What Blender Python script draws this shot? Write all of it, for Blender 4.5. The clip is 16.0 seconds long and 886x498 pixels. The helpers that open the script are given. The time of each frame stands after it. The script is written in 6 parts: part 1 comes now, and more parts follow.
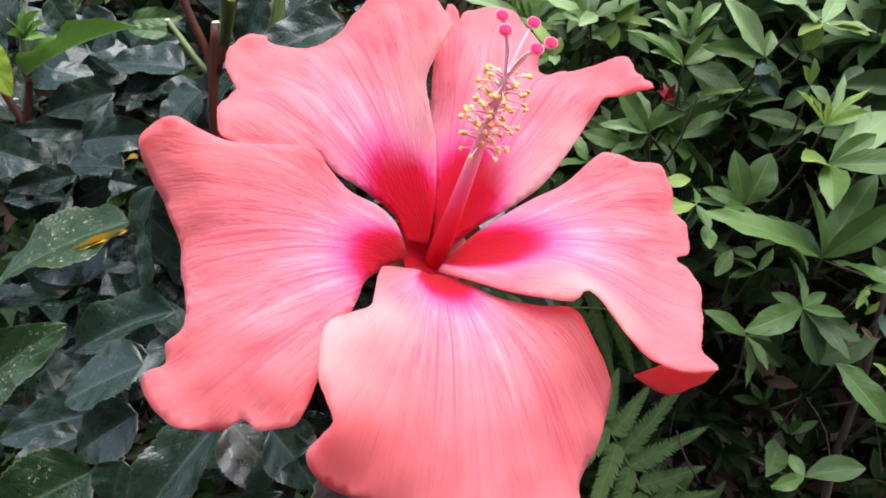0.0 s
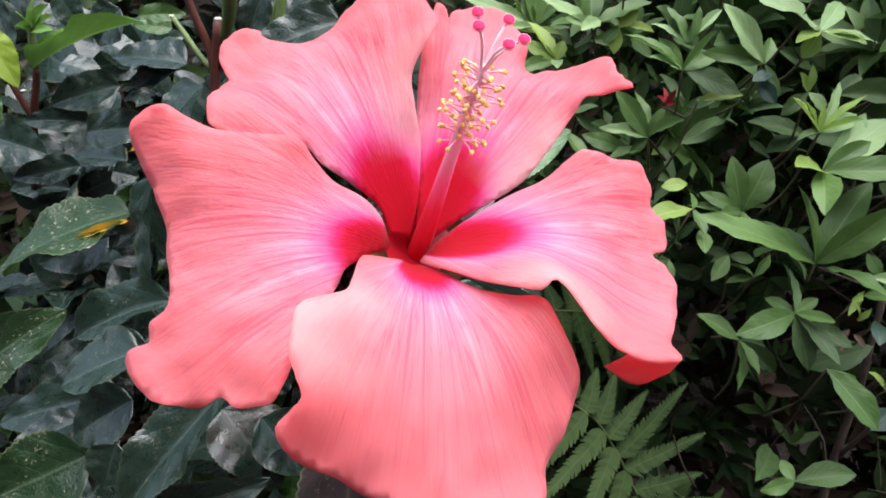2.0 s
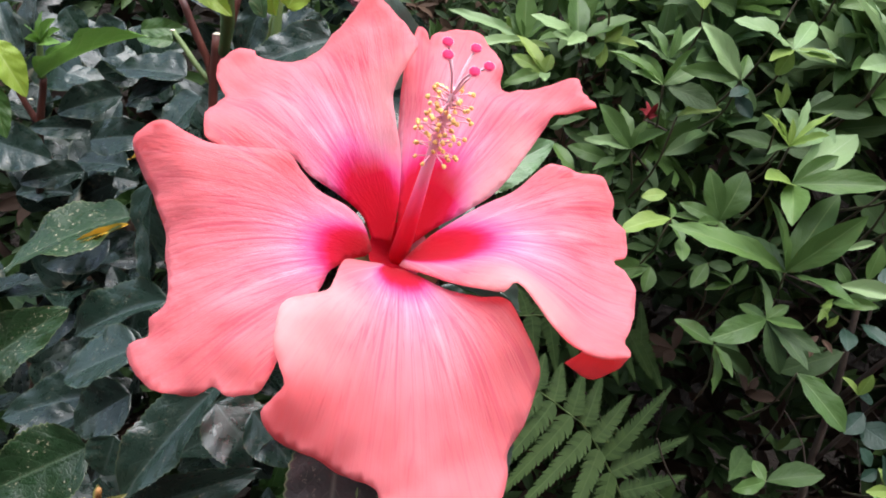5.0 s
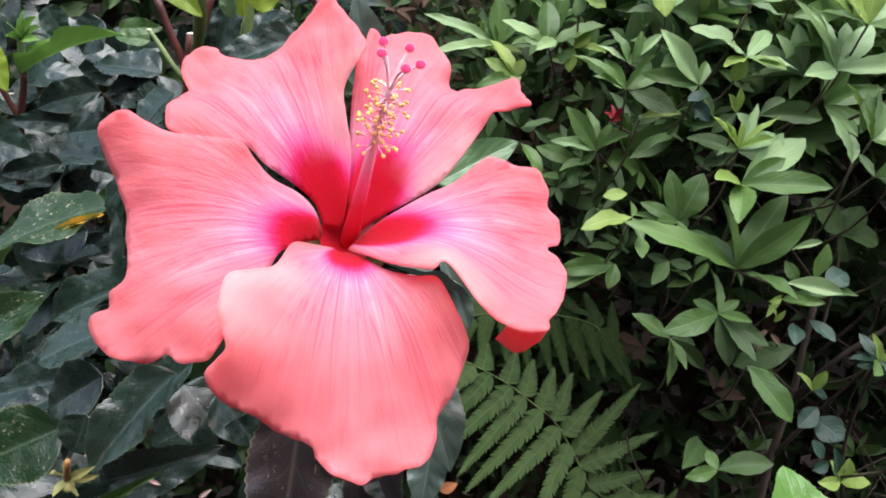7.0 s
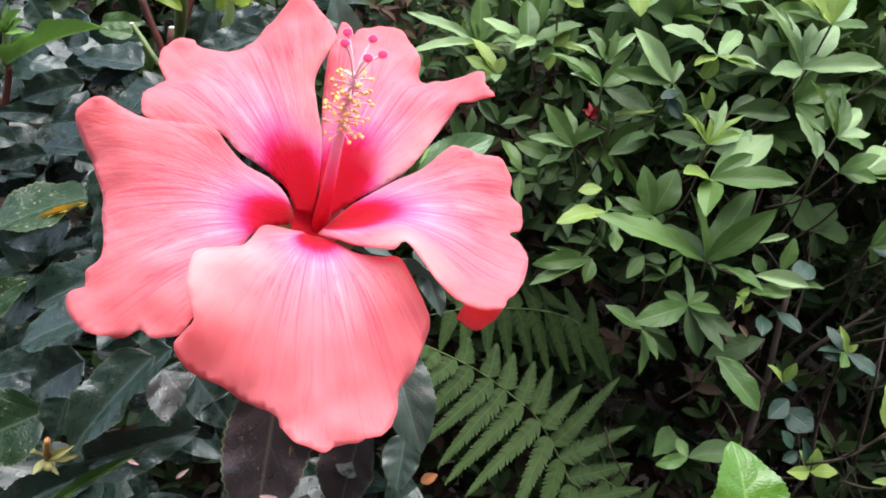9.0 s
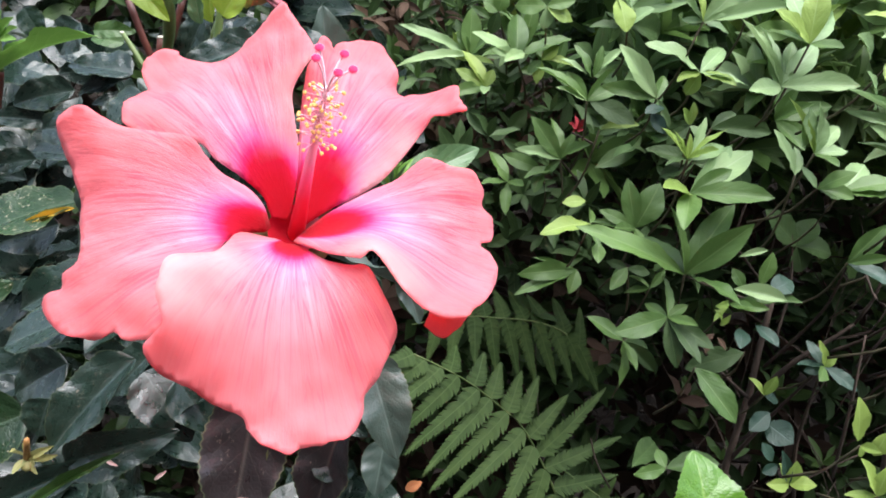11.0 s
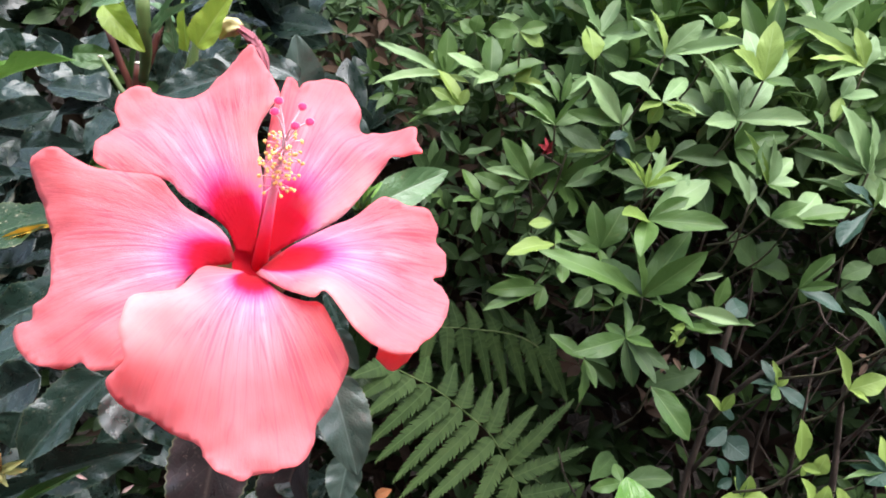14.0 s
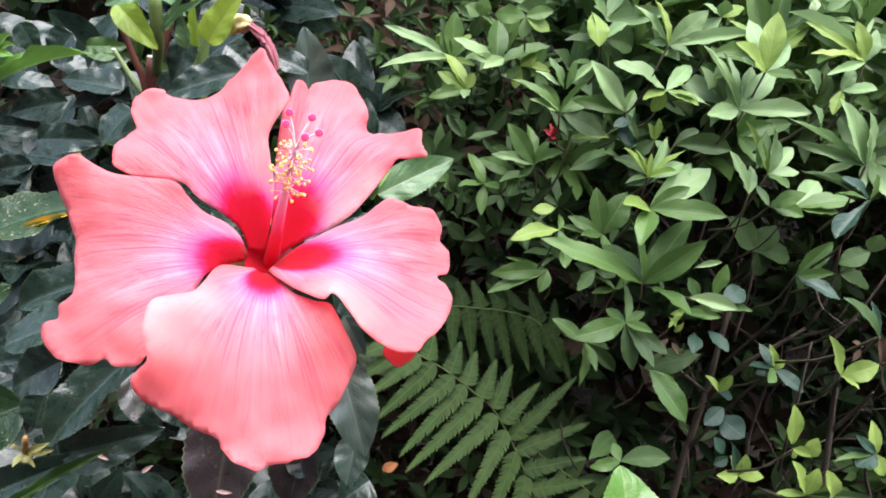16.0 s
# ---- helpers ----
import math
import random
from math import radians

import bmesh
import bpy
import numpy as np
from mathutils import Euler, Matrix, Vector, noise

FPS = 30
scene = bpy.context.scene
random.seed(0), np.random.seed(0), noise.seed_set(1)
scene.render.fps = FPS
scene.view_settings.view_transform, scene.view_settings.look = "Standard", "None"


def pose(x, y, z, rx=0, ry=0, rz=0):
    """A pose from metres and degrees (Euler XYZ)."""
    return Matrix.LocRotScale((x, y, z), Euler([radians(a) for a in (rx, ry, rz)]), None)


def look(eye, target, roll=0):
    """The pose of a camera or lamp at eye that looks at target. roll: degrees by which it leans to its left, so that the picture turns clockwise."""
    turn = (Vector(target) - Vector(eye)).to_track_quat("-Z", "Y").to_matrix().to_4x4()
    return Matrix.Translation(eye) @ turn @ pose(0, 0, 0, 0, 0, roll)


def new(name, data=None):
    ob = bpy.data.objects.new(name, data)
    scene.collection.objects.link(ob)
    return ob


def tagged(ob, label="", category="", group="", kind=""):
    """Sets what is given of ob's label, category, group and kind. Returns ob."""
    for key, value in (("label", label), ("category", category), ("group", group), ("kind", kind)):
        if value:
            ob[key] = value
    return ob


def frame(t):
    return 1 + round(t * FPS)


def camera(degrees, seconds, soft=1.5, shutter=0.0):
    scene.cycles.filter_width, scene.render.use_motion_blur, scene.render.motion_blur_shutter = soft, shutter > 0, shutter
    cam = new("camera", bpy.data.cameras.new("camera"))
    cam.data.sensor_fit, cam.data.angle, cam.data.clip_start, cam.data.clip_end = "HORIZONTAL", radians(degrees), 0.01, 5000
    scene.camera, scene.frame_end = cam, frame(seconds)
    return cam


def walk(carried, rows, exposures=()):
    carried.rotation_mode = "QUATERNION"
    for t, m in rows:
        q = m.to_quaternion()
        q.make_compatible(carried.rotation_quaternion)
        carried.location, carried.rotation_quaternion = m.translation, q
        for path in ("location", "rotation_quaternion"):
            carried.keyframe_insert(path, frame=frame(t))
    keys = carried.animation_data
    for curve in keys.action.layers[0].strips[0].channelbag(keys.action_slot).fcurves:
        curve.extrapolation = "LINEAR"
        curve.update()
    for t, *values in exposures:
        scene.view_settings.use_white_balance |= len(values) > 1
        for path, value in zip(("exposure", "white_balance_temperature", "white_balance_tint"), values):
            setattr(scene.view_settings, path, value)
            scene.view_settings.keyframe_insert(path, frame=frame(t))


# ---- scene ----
cam = camera(63.34, 16.0, 1.8)
PATH = [
    (0, (0.01235, 0.01376, 1.01165), (-0.0085, 1.9209, 0.4097), -0.78),
    (0.5, (0.01481, 0.01337, 1.01140), (-0.0108, 1.9270, 0.4307), -0.42),
    (1, (0.01599, 0.01216, 1.01139), (-0.0142, 1.9262, 0.4322), -0.11),
    (1.5, (0.01779, 0.01079, 1.01069), (-0.0247, 1.9229, 0.4258), 0.16),
    (2, (0.01927, 0.00874, 1.01003), (-0.0312, 1.9190, 0.4199), 0.22),
    (2.5, (0.02057, 0.00559, 1.01044), (-0.0354, 1.9152, 0.4187), 0.36),
    (3, (0.02144, 0.00263, 1.01079), (-0.0241, 1.9130, 0.4205), 0.56),
    (3.5, (0.02229, 0.00038, 1.01132), (-0.0292, 1.9115, 0.4238), 0.47),
    (4, (0.02309, -0.00161, 1.01279), (-0.0277, 1.9115, 0.4318), 0.50),
    (6.3, (0.03261, -0.01422, 1.01458), (-0.0028, 1.9048, 0.4523), 1.45),
    (6.5, (0.03465, -0.01656, 1.01429), (0.0008, 1.9034, 0.4553), 1.50),
    (7, (0.03817, -0.01985, 1.01363), (0.0147, 1.8995, 0.4517), 1.67),
    (7.5, (0.04110, -0.02329, 1.01292), (0.0295, 1.8963, 0.4516), 1.83),
    (8, (0.04288, -0.02572, 1.01210), (0.0370, 1.8948, 0.4537), 1.83),
    (8.5, (0.04402, -0.02744, 1.01211), (0.0389, 1.8929, 0.4534), 1.90),
    (9, (0.04575, -0.02935, 1.01175), (0.0452, 1.8911, 0.4535), 2.15),
    (11.5, (0.05639, -0.03548, 1.01548), (0.0657, 1.8936, 0.4877), 3.45),
    (12, (0.05884, -0.03666, 1.01938), (0.0806, 1.8933, 0.4953), 3.89),
    (12.5, (0.05982, -0.03716, 1.02138), (0.0855, 1.8932, 0.4990), 3.99),
    (13, (0.06202, -0.03921, 1.02558), (0.0951, 1.8917, 0.5054), 4.45),
    (13.5, (0.06297, -0.04129, 1.02788), (0.1028, 1.8902, 0.5105), 4.62),
    (14, (0.06297, -0.04367, 1.02860), (0.1015, 1.8830, 0.4934), 4.43),
    (14.5, (0.06335, -0.04593, 1.03072), (0.0818, 1.8671, 0.4477), 4.36),
    (15, (0.06336, -0.04780, 1.03381), (0.0792, 1.8563, 0.4221), 4.43),
    (15.5, (0.06322, -0.04889, 1.03756), (0.0759, 1.8525, 0.4174), 4.53),
    (16, (0.06328, -0.05014, 1.04080), (0.0877, 1.8512, 0.4210), 4.54),
]
walk(cam, [(t, look(eye, target, roll)) for t, eye, target, roll in PATH], [(0, 1.05), (4, 1.08), (9, 1.23), (12, 1.43), (16, 1.43)])

import mathutils

# ---- light ----
world = bpy.data.worlds.new("overcast_sky")
scene.world = world
world.use_nodes = True
wn = world.node_tree.nodes
sky = wn.new("ShaderNodeTexSky")
sky.sky_type, sky.sun_disc = "NISHITA", False
sky.sun_elevation, sky.sun_rotation = radians(69), radians(141)
sky.air_density, sky.dust_density, sky.ozone_density = 1.0, 2.0, 2.0
wn["Background"].inputs["Strength"].default_value = 0.19
cloud = wn.new("ShaderNodeHueSaturation")  # thin cloud greys the blue
cloud.inputs["Saturation"].default_value = 0.7
world.node_tree.links.new(sky.outputs["Color"], cloud.inputs["Color"])
world.node_tree.links.new(cloud.outputs["Color"], wn["Background"].inputs["Color"])
sun = new("sun", bpy.data.lights.new("sun", "SUN"))
sun.data.energy, sun.data.angle, sun.data.color = 3.5, radians(65), (0.975, 0.955, 1.0)
sun.matrix_world = look((0.50, -0.2, 2.6), (0.1, 0.3, 0.9))


# ---- materials ----
def nodes_of(name):
    m = bpy.data.materials.new(name)
    m.use_nodes = True
    t = m.node_tree
    return m, t, t.nodes, t.links, t.nodes["Principled BSDF"]


def ramp(nodes, links, fac, stops):
    r = nodes.new("ShaderNodeValToRGB")
    el = r.color_ramp.elements
    while len(el) < len(stops):
        el.new(0.5)
    for e, (p, c) in zip(el, stops):
        e.position, e.color = p, (*c, 1)
    links.new(fac, r.inputs[0])
    return r.outputs["Color"]


def mix(nodes, links, fac, a, b, mode="MIX"):
    m = nodes.new("ShaderNodeMix")
    m.data_type, m.blend_type = "RGBA", mode
    for sock, v in ((m.inputs[0], fac), (m.inputs[6], a), (m.inputs[7], b)):
        if isinstance(v, bpy.types.NodeSocket):
            links.new(v, sock)
        elif isinstance(v, tuple):
            sock.default_value = (*v, 1)
        else:
            sock.default_value = v
    return m.outputs[2]


def math_node(nodes, links, op, a, b=0.0):
    m = nodes.new("ShaderNodeMath")
    m.operation = op
    for sock, v in zip(m.inputs, (a, b)):
        if isinstance(v, bpy.types.NodeSocket):
            links.new(v, sock)
        else:
            sock.default_value = v
    return m.outputs[0]


def noise_tex(nodes, links, vec, scale, detail=3.0, rough=0.55):
    n = nodes.new("ShaderNodeTexNoise")
    n.inputs["Scale"].default_value, n.inputs["Detail"].default_value, n.inputs["Roughness"].default_value = scale, detail, rough
    if vec is not None:
        links.new(vec, n.inputs["Vector"])
    return n.outputs["Fac"]


def stretched(nodes, links, vec, sx, sy, sz=1.0):
    mp = nodes.new("ShaderNodeMapping")
    mp.inputs["Scale"].default_value = (sx, sy, sz)
    links.new(vec, mp.inputs["Vector"])
    return mp.outputs["Vector"]


def bump(nodes, links, height, p, strength, dist):
    b = nodes.new("ShaderNodeBump")
    b.inputs["Strength"].default_value, b.inputs["Distance"].default_value = strength, dist
    links.new(height, b.inputs["Height"])
    links.new(b.outputs["Normal"], p.inputs["Normal"])


def thin(nodes, links, p, colour, amount):
    """Lets light through a thin blade: part of the surface is translucent."""
    tr, mx = nodes.new("ShaderNodeBsdfTranslucent"), nodes.new("ShaderNodeMixShader")
    links.new(colour, tr.inputs["Color"])
    mx.inputs[0].default_value = amount
    links.new(p.outputs[0], mx.inputs[1])
    links.new(tr.outputs[0], mx.inputs[2])
    links.new(mx.outputs[0], nodes["Material Output"].inputs["Surface"])


def petal_material():
    m, t, n, l, p = nodes_of("hibiscus_petal")
    uv = n.new("ShaderNodeUVMap").outputs["UV"]
    sep = n.new("ShaderNodeSeparateXYZ")
    l.new(uv, sep.inputs[0])
    far = sep.outputs["Y"]
    wob = math_node(n, l, "MULTIPLY", math_node(n, l, "SUBTRACT", noise_tex(n, l, stretched(n, l, uv, 26, 0.8), 1.0, 3.0), 0.5), 0.065)
    off = math_node(n, l, "SUBTRACT", sep.outputs["X"], 0.5)
    # the crimson tongue runs up the middle of each petal and leaves its sides pale
    d = math_node(n, l, "ADD", math_node(n, l, "ADD", far, wob), math_node(n, l, "MULTIPLY", math_node(n, l, "MULTIPLY", off, off), 3.0))
    base = ramp(n, l, d, [(0.0, (0.64, 0.004, 0.02)), (0.25, (0.68, 0.006, 0.03)), (0.335, (0.74, 0.010, 0.06)), (0.375, (0.84, 0.045, 0.23)), (0.42, (0.90, 0.20, 0.47)), (0.49, (0.94, 0.38, 0.54)),
                          (0.62, (0.94, 0.35, 0.435)), (0.82, (0.94, 0.305, 0.34)), (1.0, (0.94, 0.30, 0.32))])
    zone = ramp(n, l, d, [(0.38, (0, 0, 0)), (0.48, (1, 1, 1)), (0.62, (0.55, 0.55, 0.55)), (0.80, (0.12, 0.12, 0.12))])
    broad = ramp(n, l, noise_tex(n, l, stretched(n, l, uv, 46, 1.3), 1.0, 2.0, 0.5), [(0.50, (0, 0, 0)), (0.66, (1, 1, 1))])
    col = mix(n, l, math_node(n, l, "MULTIPLY", math_node(n, l, "MULTIPLY", broad, zone), 0.60), base, (0.97, 0.68, 0.77))
    dim = ramp(n, l, noise_tex(n, l, stretched(n, l, uv, 58, 1.4), 1.0, 2.0), [(0.58, (0, 0, 0)), (0.68, (1, 1, 1))])
    col = mix(n, l, math_node(n, l, "MULTIPLY", math_node(n, l, "MULTIPLY", dim, zone), 0.42), col, (0.80, 0.10, 0.26))
    blotch = noise_tex(n, l, stretched(n, l, uv, 5, 3), 1.0, 4.0)
    outer = ramp(n, l, far, [(0.45, (0, 0, 0)), (0.66, (1, 1, 1))])
    col = mix(n, l, math_node(n, l, "MULTIPLY", math_node(n, l, "MULTIPLY", blotch, outer), 0.36), col, (0.90, 0.18, 0.20))
    light = ramp(n, l, noise_tex(n, l, stretched(n, l, uv, 7, 2.6), 1.0, 4.0), [(0.46, (0, 0, 0)), (0.72, (1, 1, 1))])
    col = mix(n, l, math_node(n, l, "MULTIPLY", math_node(n, l, "MULTIPLY", light, outer), 0.42), col, (0.96, 0.52, 0.56))
    # forked veins that fan out from the throat
    def fork(across, along, width):
        r = math_node(n, l, "ABSOLUTE", math_node(n, l, "SUBTRACT", noise_tex(n, l, stretched(n, l, uv, across, along), 1.0, 1.0, 0.4), 0.5))
        return ramp(n, l, r, [(0.0, (1, 1, 1)), (width, (0, 0, 0))])
    vein = math_node(n, l, "MAXIMUM", fork(40, 1.5, 0.018), math_node(n, l, "MULTIPLY", fork(84, 3.6, 0.026), 0.8))
    veins = math_node(n, l, "MULTIPLY", vein, ramp(n, l, far, [(0.34, (0, 0, 0)), (0.44, (1, 1, 1)), (0.66, (0.8, 0.8, 0.8)), (0.92, (0.25, 0.25, 0.25))]))
    col = mix(n, l, math_node(n, l, "MULTIPLY", veins, 0.58), col, (0.76, 0.09, 0.20))
    # paler colour on the overlapped side, painting how its upturned corner catches light
    sep2 = n.new("ShaderNodeSeparateXYZ")
    edge = n.new("ShaderNodeUVMap")
    edge.uv_map = "Edge"
    l.new(edge.outputs["UV"], sep2.inputs[0])
    near = ramp(n, l, math_node(n, l, "ADD", sep2.outputs["X"], math_node(n, l, "MULTIPLY", math_node(n, l, "SUBTRACT", blotch, 0.5), 0.5)), [(0.08, (1, 1, 1)), (0.52, (0, 0, 0))])
    near = math_node(n, l, "MULTIPLY", near, ramp(n, l, sep2.outputs["Y"], [(0.25, (0, 0, 0)), (0.34, (1, 1, 1)), (0.53, (1, 1, 1)), (0.62, (0, 0, 0))]))
    col = mix(n, l, math_node(n, l, "MULTIPLY", near, 0.54), col, (0.95, 0.70, 0.67))
    l.new(col, p.inputs["Base Color"])
    p.inputs["Roughness"].default_value = 0.58
    p.inputs["Specular IOR Level"].default_value = 0.16
    p.inputs["Sheen Weight"].default_value = 0.12
    p.inputs["Sheen Roughness"].default_value = 0.5
    obj = n.new("ShaderNodeTexCoord").outputs["Object"]
    wr = noise_tex(n, l, stretched(n, l, uv, 72, 13.0), 1.0, 4.0, 0.62)
    cr = noise_tex(n, l, stretched(n, l, uv, 40, 24), 1.0, 4.0, 0.6)
    fine = noise_tex(n, l, obj, 620.0, 2.0)
    hgt = math_node(n, l, "ADD", wr, math_node(n, l, "MULTIPLY", math_node(n, l, "ADD", cr, math_node(n, l, "MULTIPLY", fine, 0.25)), 0.42))
    bump(n, l, math_node(n, l, "SUBTRACT", hgt, math_node(n, l, "MULTIPLY", veins, 0.18)), p, 0.48, 0.0010)
    glow = mix(n, l, 0.18, col, (0.96, 0.15, 0.165))
    thin(n, l, p, mix(n, l, outer, col, glow), 0.60)
    return m


def leaf_material(name, dark, light, vein, rough=0.42, trans=0.22, spots=0.0, gloss=0.5, veins=9.0, relief=0.14, margin=0.0, ribs=0.07):
    """A leaf blade: two greens by object and by patch, a pale midrib and side veins from the blade's own coordinates, and scars."""
    m, t, n, l, p = nodes_of(name)
    uv = n.new("ShaderNodeUVMap").outputs["UV"]
    sep = n.new("ShaderNodeSeparateXYZ")
    l.new(uv, sep.inputs[0])
    info = n.new("ShaderNodeObjectInfo").outputs["Random"]
    geo = n.new("ShaderNodeNewGeometry").outputs["Random Per Island"]
    obj = n.new("ShaderNodeTexCoord").outputs["Object"]
    patch = noise_tex(n, l, uv, 3.0, 4.0)
    f = math_node(n, l, "ADD", math_node(n, l, "MULTIPLY", math_node(n, l, "ADD", info, geo), 0.42), math_node(n, l, "MULTIPLY", patch, 0.35))
    base = ramp(n, l, f, [(0.18, dark), (0.85, light)])
    across = math_node(n, l, "ABSOLUTE", math_node(n, l, "SUBTRACT", sep.outputs["X"], 0.5))
    rib = ramp(n, l, across, [(0.0, (1, 1, 1)), (0.035, (0, 0, 0))])
    sway = math_node(n, l, "MULTIPLY", math_node(n, l, "SUBTRACT", noise_tex(n, l, uv, 2.5, 2.0), 0.5), 0.13)
    slant = math_node(n, l, "ADD", sway, math_node(n, l, "SUBTRACT", sep.outputs["Y"], math_node(n, l, "MULTIPLY", math_node(n, l, "POWER", across, 1.2), 0.9)))
    side = math_node(n, l, "ABSOLUTE", math_node(n, l, "SINE", math_node(n, l, "MULTIPLY", slant, veins * 3.1416)))
    fine = ramp(n, l, side, [(0.0, (1, 1, 1)), (0.13, (0, 0, 0))])
    veinmask = math_node(n, l, "MAXIMUM", math_node(n, l, "MULTIPLY", rib, 0.7), math_node(n, l, "MULTIPLY", fine, ribs))
    col = mix(n, l, veinmask, base, vein)
    if margin:
        rim = ramp(n, l, math_node(n, l, "ADD", across, math_node(n, l, "MULTIPLY", patch, 0.02)), [(0.485, (0, 0, 0)), (0.505, (1, 1, 1))])
        col = mix(n, l, math_node(n, l, "MULTIPLY", rim, margin), col, (0.16, 0.19, 0.09))
    if spots:
        fleck = ramp(n, l, noise_tex(n, l, obj, 26.0, 4.0, 0.7), [(0.60, (0, 0, 0)), (0.65, (1, 1, 1))])
        where = ramp(n, l, math_node(n, l, "ADD", noise_tex(n, l, obj, 2.4, 2.0), math_node(n, l, "MULTIPLY", info, 0.12)), [(0.62 - 0.08 * spots, (0, 0, 0)), (0.70 - 0.08 * spots, (1, 1, 1))])
        sp = math_node(n, l, "MULTIPLY", fleck, where)
        col = mix(n, l, math_node(n, l, "MULTIPLY", sp, spots), col, (0.42, 0.36, 0.25))
    l.new(col, p.inputs["Base Color"])
    rr = ramp(n, l, noise_tex(n, l, uv, 6.0, 4.0, 0.6), [(0.32, (rough - 0.09,) * 3), (0.68, (rough + 0.16,) * 3)])
    l.new(rr, p.inputs["Roughness"])
    p.inputs["Specular IOR Level"].default_value = gloss
    net = n.new("ShaderNodeTexVoronoi")
    net.feature = "DISTANCE_TO_EDGE"
    net.inputs["Scale"].default_value = 1.0
    l.new(stretched(n, l, uv, 13, 26), net.inputs["Vector"])
    quilt = math_node(n, l, "MINIMUM", math_node(n, l, "MULTIPLY", net.outputs["Distance"], 2.0), 0.5)
    bulge = math_node(n, l, "ADD", math_node(n, l, "MULTIPLY", side, 0.40), math_node(n, l, "MULTIPLY", quilt, 0.5))
    hgt = math_node(n, l, "SUBTRACT", math_node(n, l, "ADD", bulge, math_node(n, l, "MULTIPLY", noise_tex(n, l, uv, 9.0, 3.0), 0.8)), veinmask)
    bump(n, l, hgt, p, relief, 0.0016)
    thin(n, l, p, col, trans)
    return m


def plain_material(name, a, b, scale=60.0, rough=0.6, stretch=(1, 1, 1), relief=0.4, dist=0.001, gloss=0.4):
    m, t, n, l, p = nodes_of(name)
    obj = n.new("ShaderNodeTexCoord").outputs["Object"]
    v = stretched(n, l, obj, *stretch)
    f = noise_tex(n, l, v, scale, 5.0, 0.65)
    g = noise_tex(n, l, obj, scale * 0.17, 2.0)
    fac = math_node(n, l, "ADD", math_node(n, l, "MULTIPLY", f, 0.7), math_node(n, l, "MULTIPLY", g, 0.3))
    l.new(ramp(n, l, fac, [(0.32, a), (0.68, b)]), p.inputs["Base Color"])
    p.inputs["Roughness"].default_value = rough
    p.inputs["Specular IOR Level"].default_value = gloss
    bump(n, l, f, p, relief, dist)
    return m


PETAL = petal_material()
COLUMN, _t, _n, _l, _p = nodes_of("column_skin")
_sep = _n.new("ShaderNodeSeparateXYZ")
_l.new(_n.new("ShaderNodeTexCoord").outputs["Object"], _sep.inputs[0])
_l.new(ramp(_n, _l, math_node(_n, _l, "MULTIPLY", _sep.outputs["Z"], 20.0), [(0.02, (0.62, 0.004, 0.02)), (0.26, (0.72, 0.015, 0.05)), (0.42, (0.88, 0.12, 0.26)), (0.58, (0.95, 0.45, 0.55)), (1.0, (0.98, 0.70, 0.76))]), _p.inputs["Base Color"])
_p.inputs["Roughness"].default_value = 0.5
_tr, _mx = _n.new("ShaderNodeBsdfTranslucent"), _n.new("ShaderNodeMixShader")
_tr.inputs["Color"].default_value = (0.95, 0.40, 0.46, 1)
_mx.inputs[0].default_value = 0.03
_l.new(_p.outputs[0], _mx.inputs[1])
_l.new(_tr.outputs[0], _mx.inputs[2])
_l.new(_mx.outputs[0], _n["Material Output"].inputs["Surface"])
FILAMENT, _t, _n, _l, _p = nodes_of("filament_skin")
_c = ramp(_n, _l, noise_tex(_n, _l, _n.new("ShaderNodeTexCoord").outputs["Object"], 300.0), [(0.3, (0.93, 0.38, 0.48)), (0.7, (0.95, 0.50, 0.58))])
_l.new(_c, _p.inputs["Base Color"])
_p.inputs["Roughness"].default_value = 0.5
thin(_n, _l, _p, _c, 0.03)
ANTHER = plain_material("pollen", (0.92, 0.46, 0.12), (0.95, 0.62, 0.24), 900, 0.85)
STIGMA_RIM = plain_material("stigma_fringe", (0.90, 0.26, 0.36), (0.95, 0.42, 0.50), 900, 0.9)
STIGMA = plain_material("stigma_velvet", (0.62, 0.008, 0.06), (0.76, 0.04, 0.14), 900, 0.9)
CALYX = plain_material("calyx_green", (0.13, 0.17, 0.06), (0.27, 0.30, 0.13), 120, 0.5)
AZ = leaf_material("azalea_leaf", (0.040, 0.092, 0.022), (0.112, 0.200, 0.050), (0.18, 0.27, 0.10), 0.44, 0.32, 0.0, 0.44, 7.0, 0.16, 0.0, 0.08)
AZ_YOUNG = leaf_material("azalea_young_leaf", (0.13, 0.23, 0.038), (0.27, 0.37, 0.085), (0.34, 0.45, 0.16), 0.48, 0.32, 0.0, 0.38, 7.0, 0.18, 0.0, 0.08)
AZ_BLUE = leaf_material("azalea_blue_leaf", (0.016, 0.044, 0.028), (0.036, 0.076, 0.050), (0.08, 0.13, 0.10), 0.38, 0.16, 0.0, 0.38, 7.0, 0.2, 0.0, 0.08)
# Paler copy of AZ: glaucous leaves, and sky light painted onto the hedge's top.
AZ_PALE = leaf_material("azalea_pale_lit_leaf", (0.145, 0.255, 0.095), (0.275, 0.395, 0.175), (0.35, 0.46, 0.27), 0.46, 0.28, 0.0, 0.45, 7.0, 0.18, 0.0, 0.08)
# Darker copy of AZ for inner and lower leaves: shade put into the colour.
AZ_DARK = leaf_material("azalea_shade_leaf", (0.026, 0.054, 0.016), (0.058, 0.104, 0.032), (0.09, 0.14, 0.05), 0.52, 0.22, 0.05, 0.30, 7.0, 0.18, 0.0, 0.08)
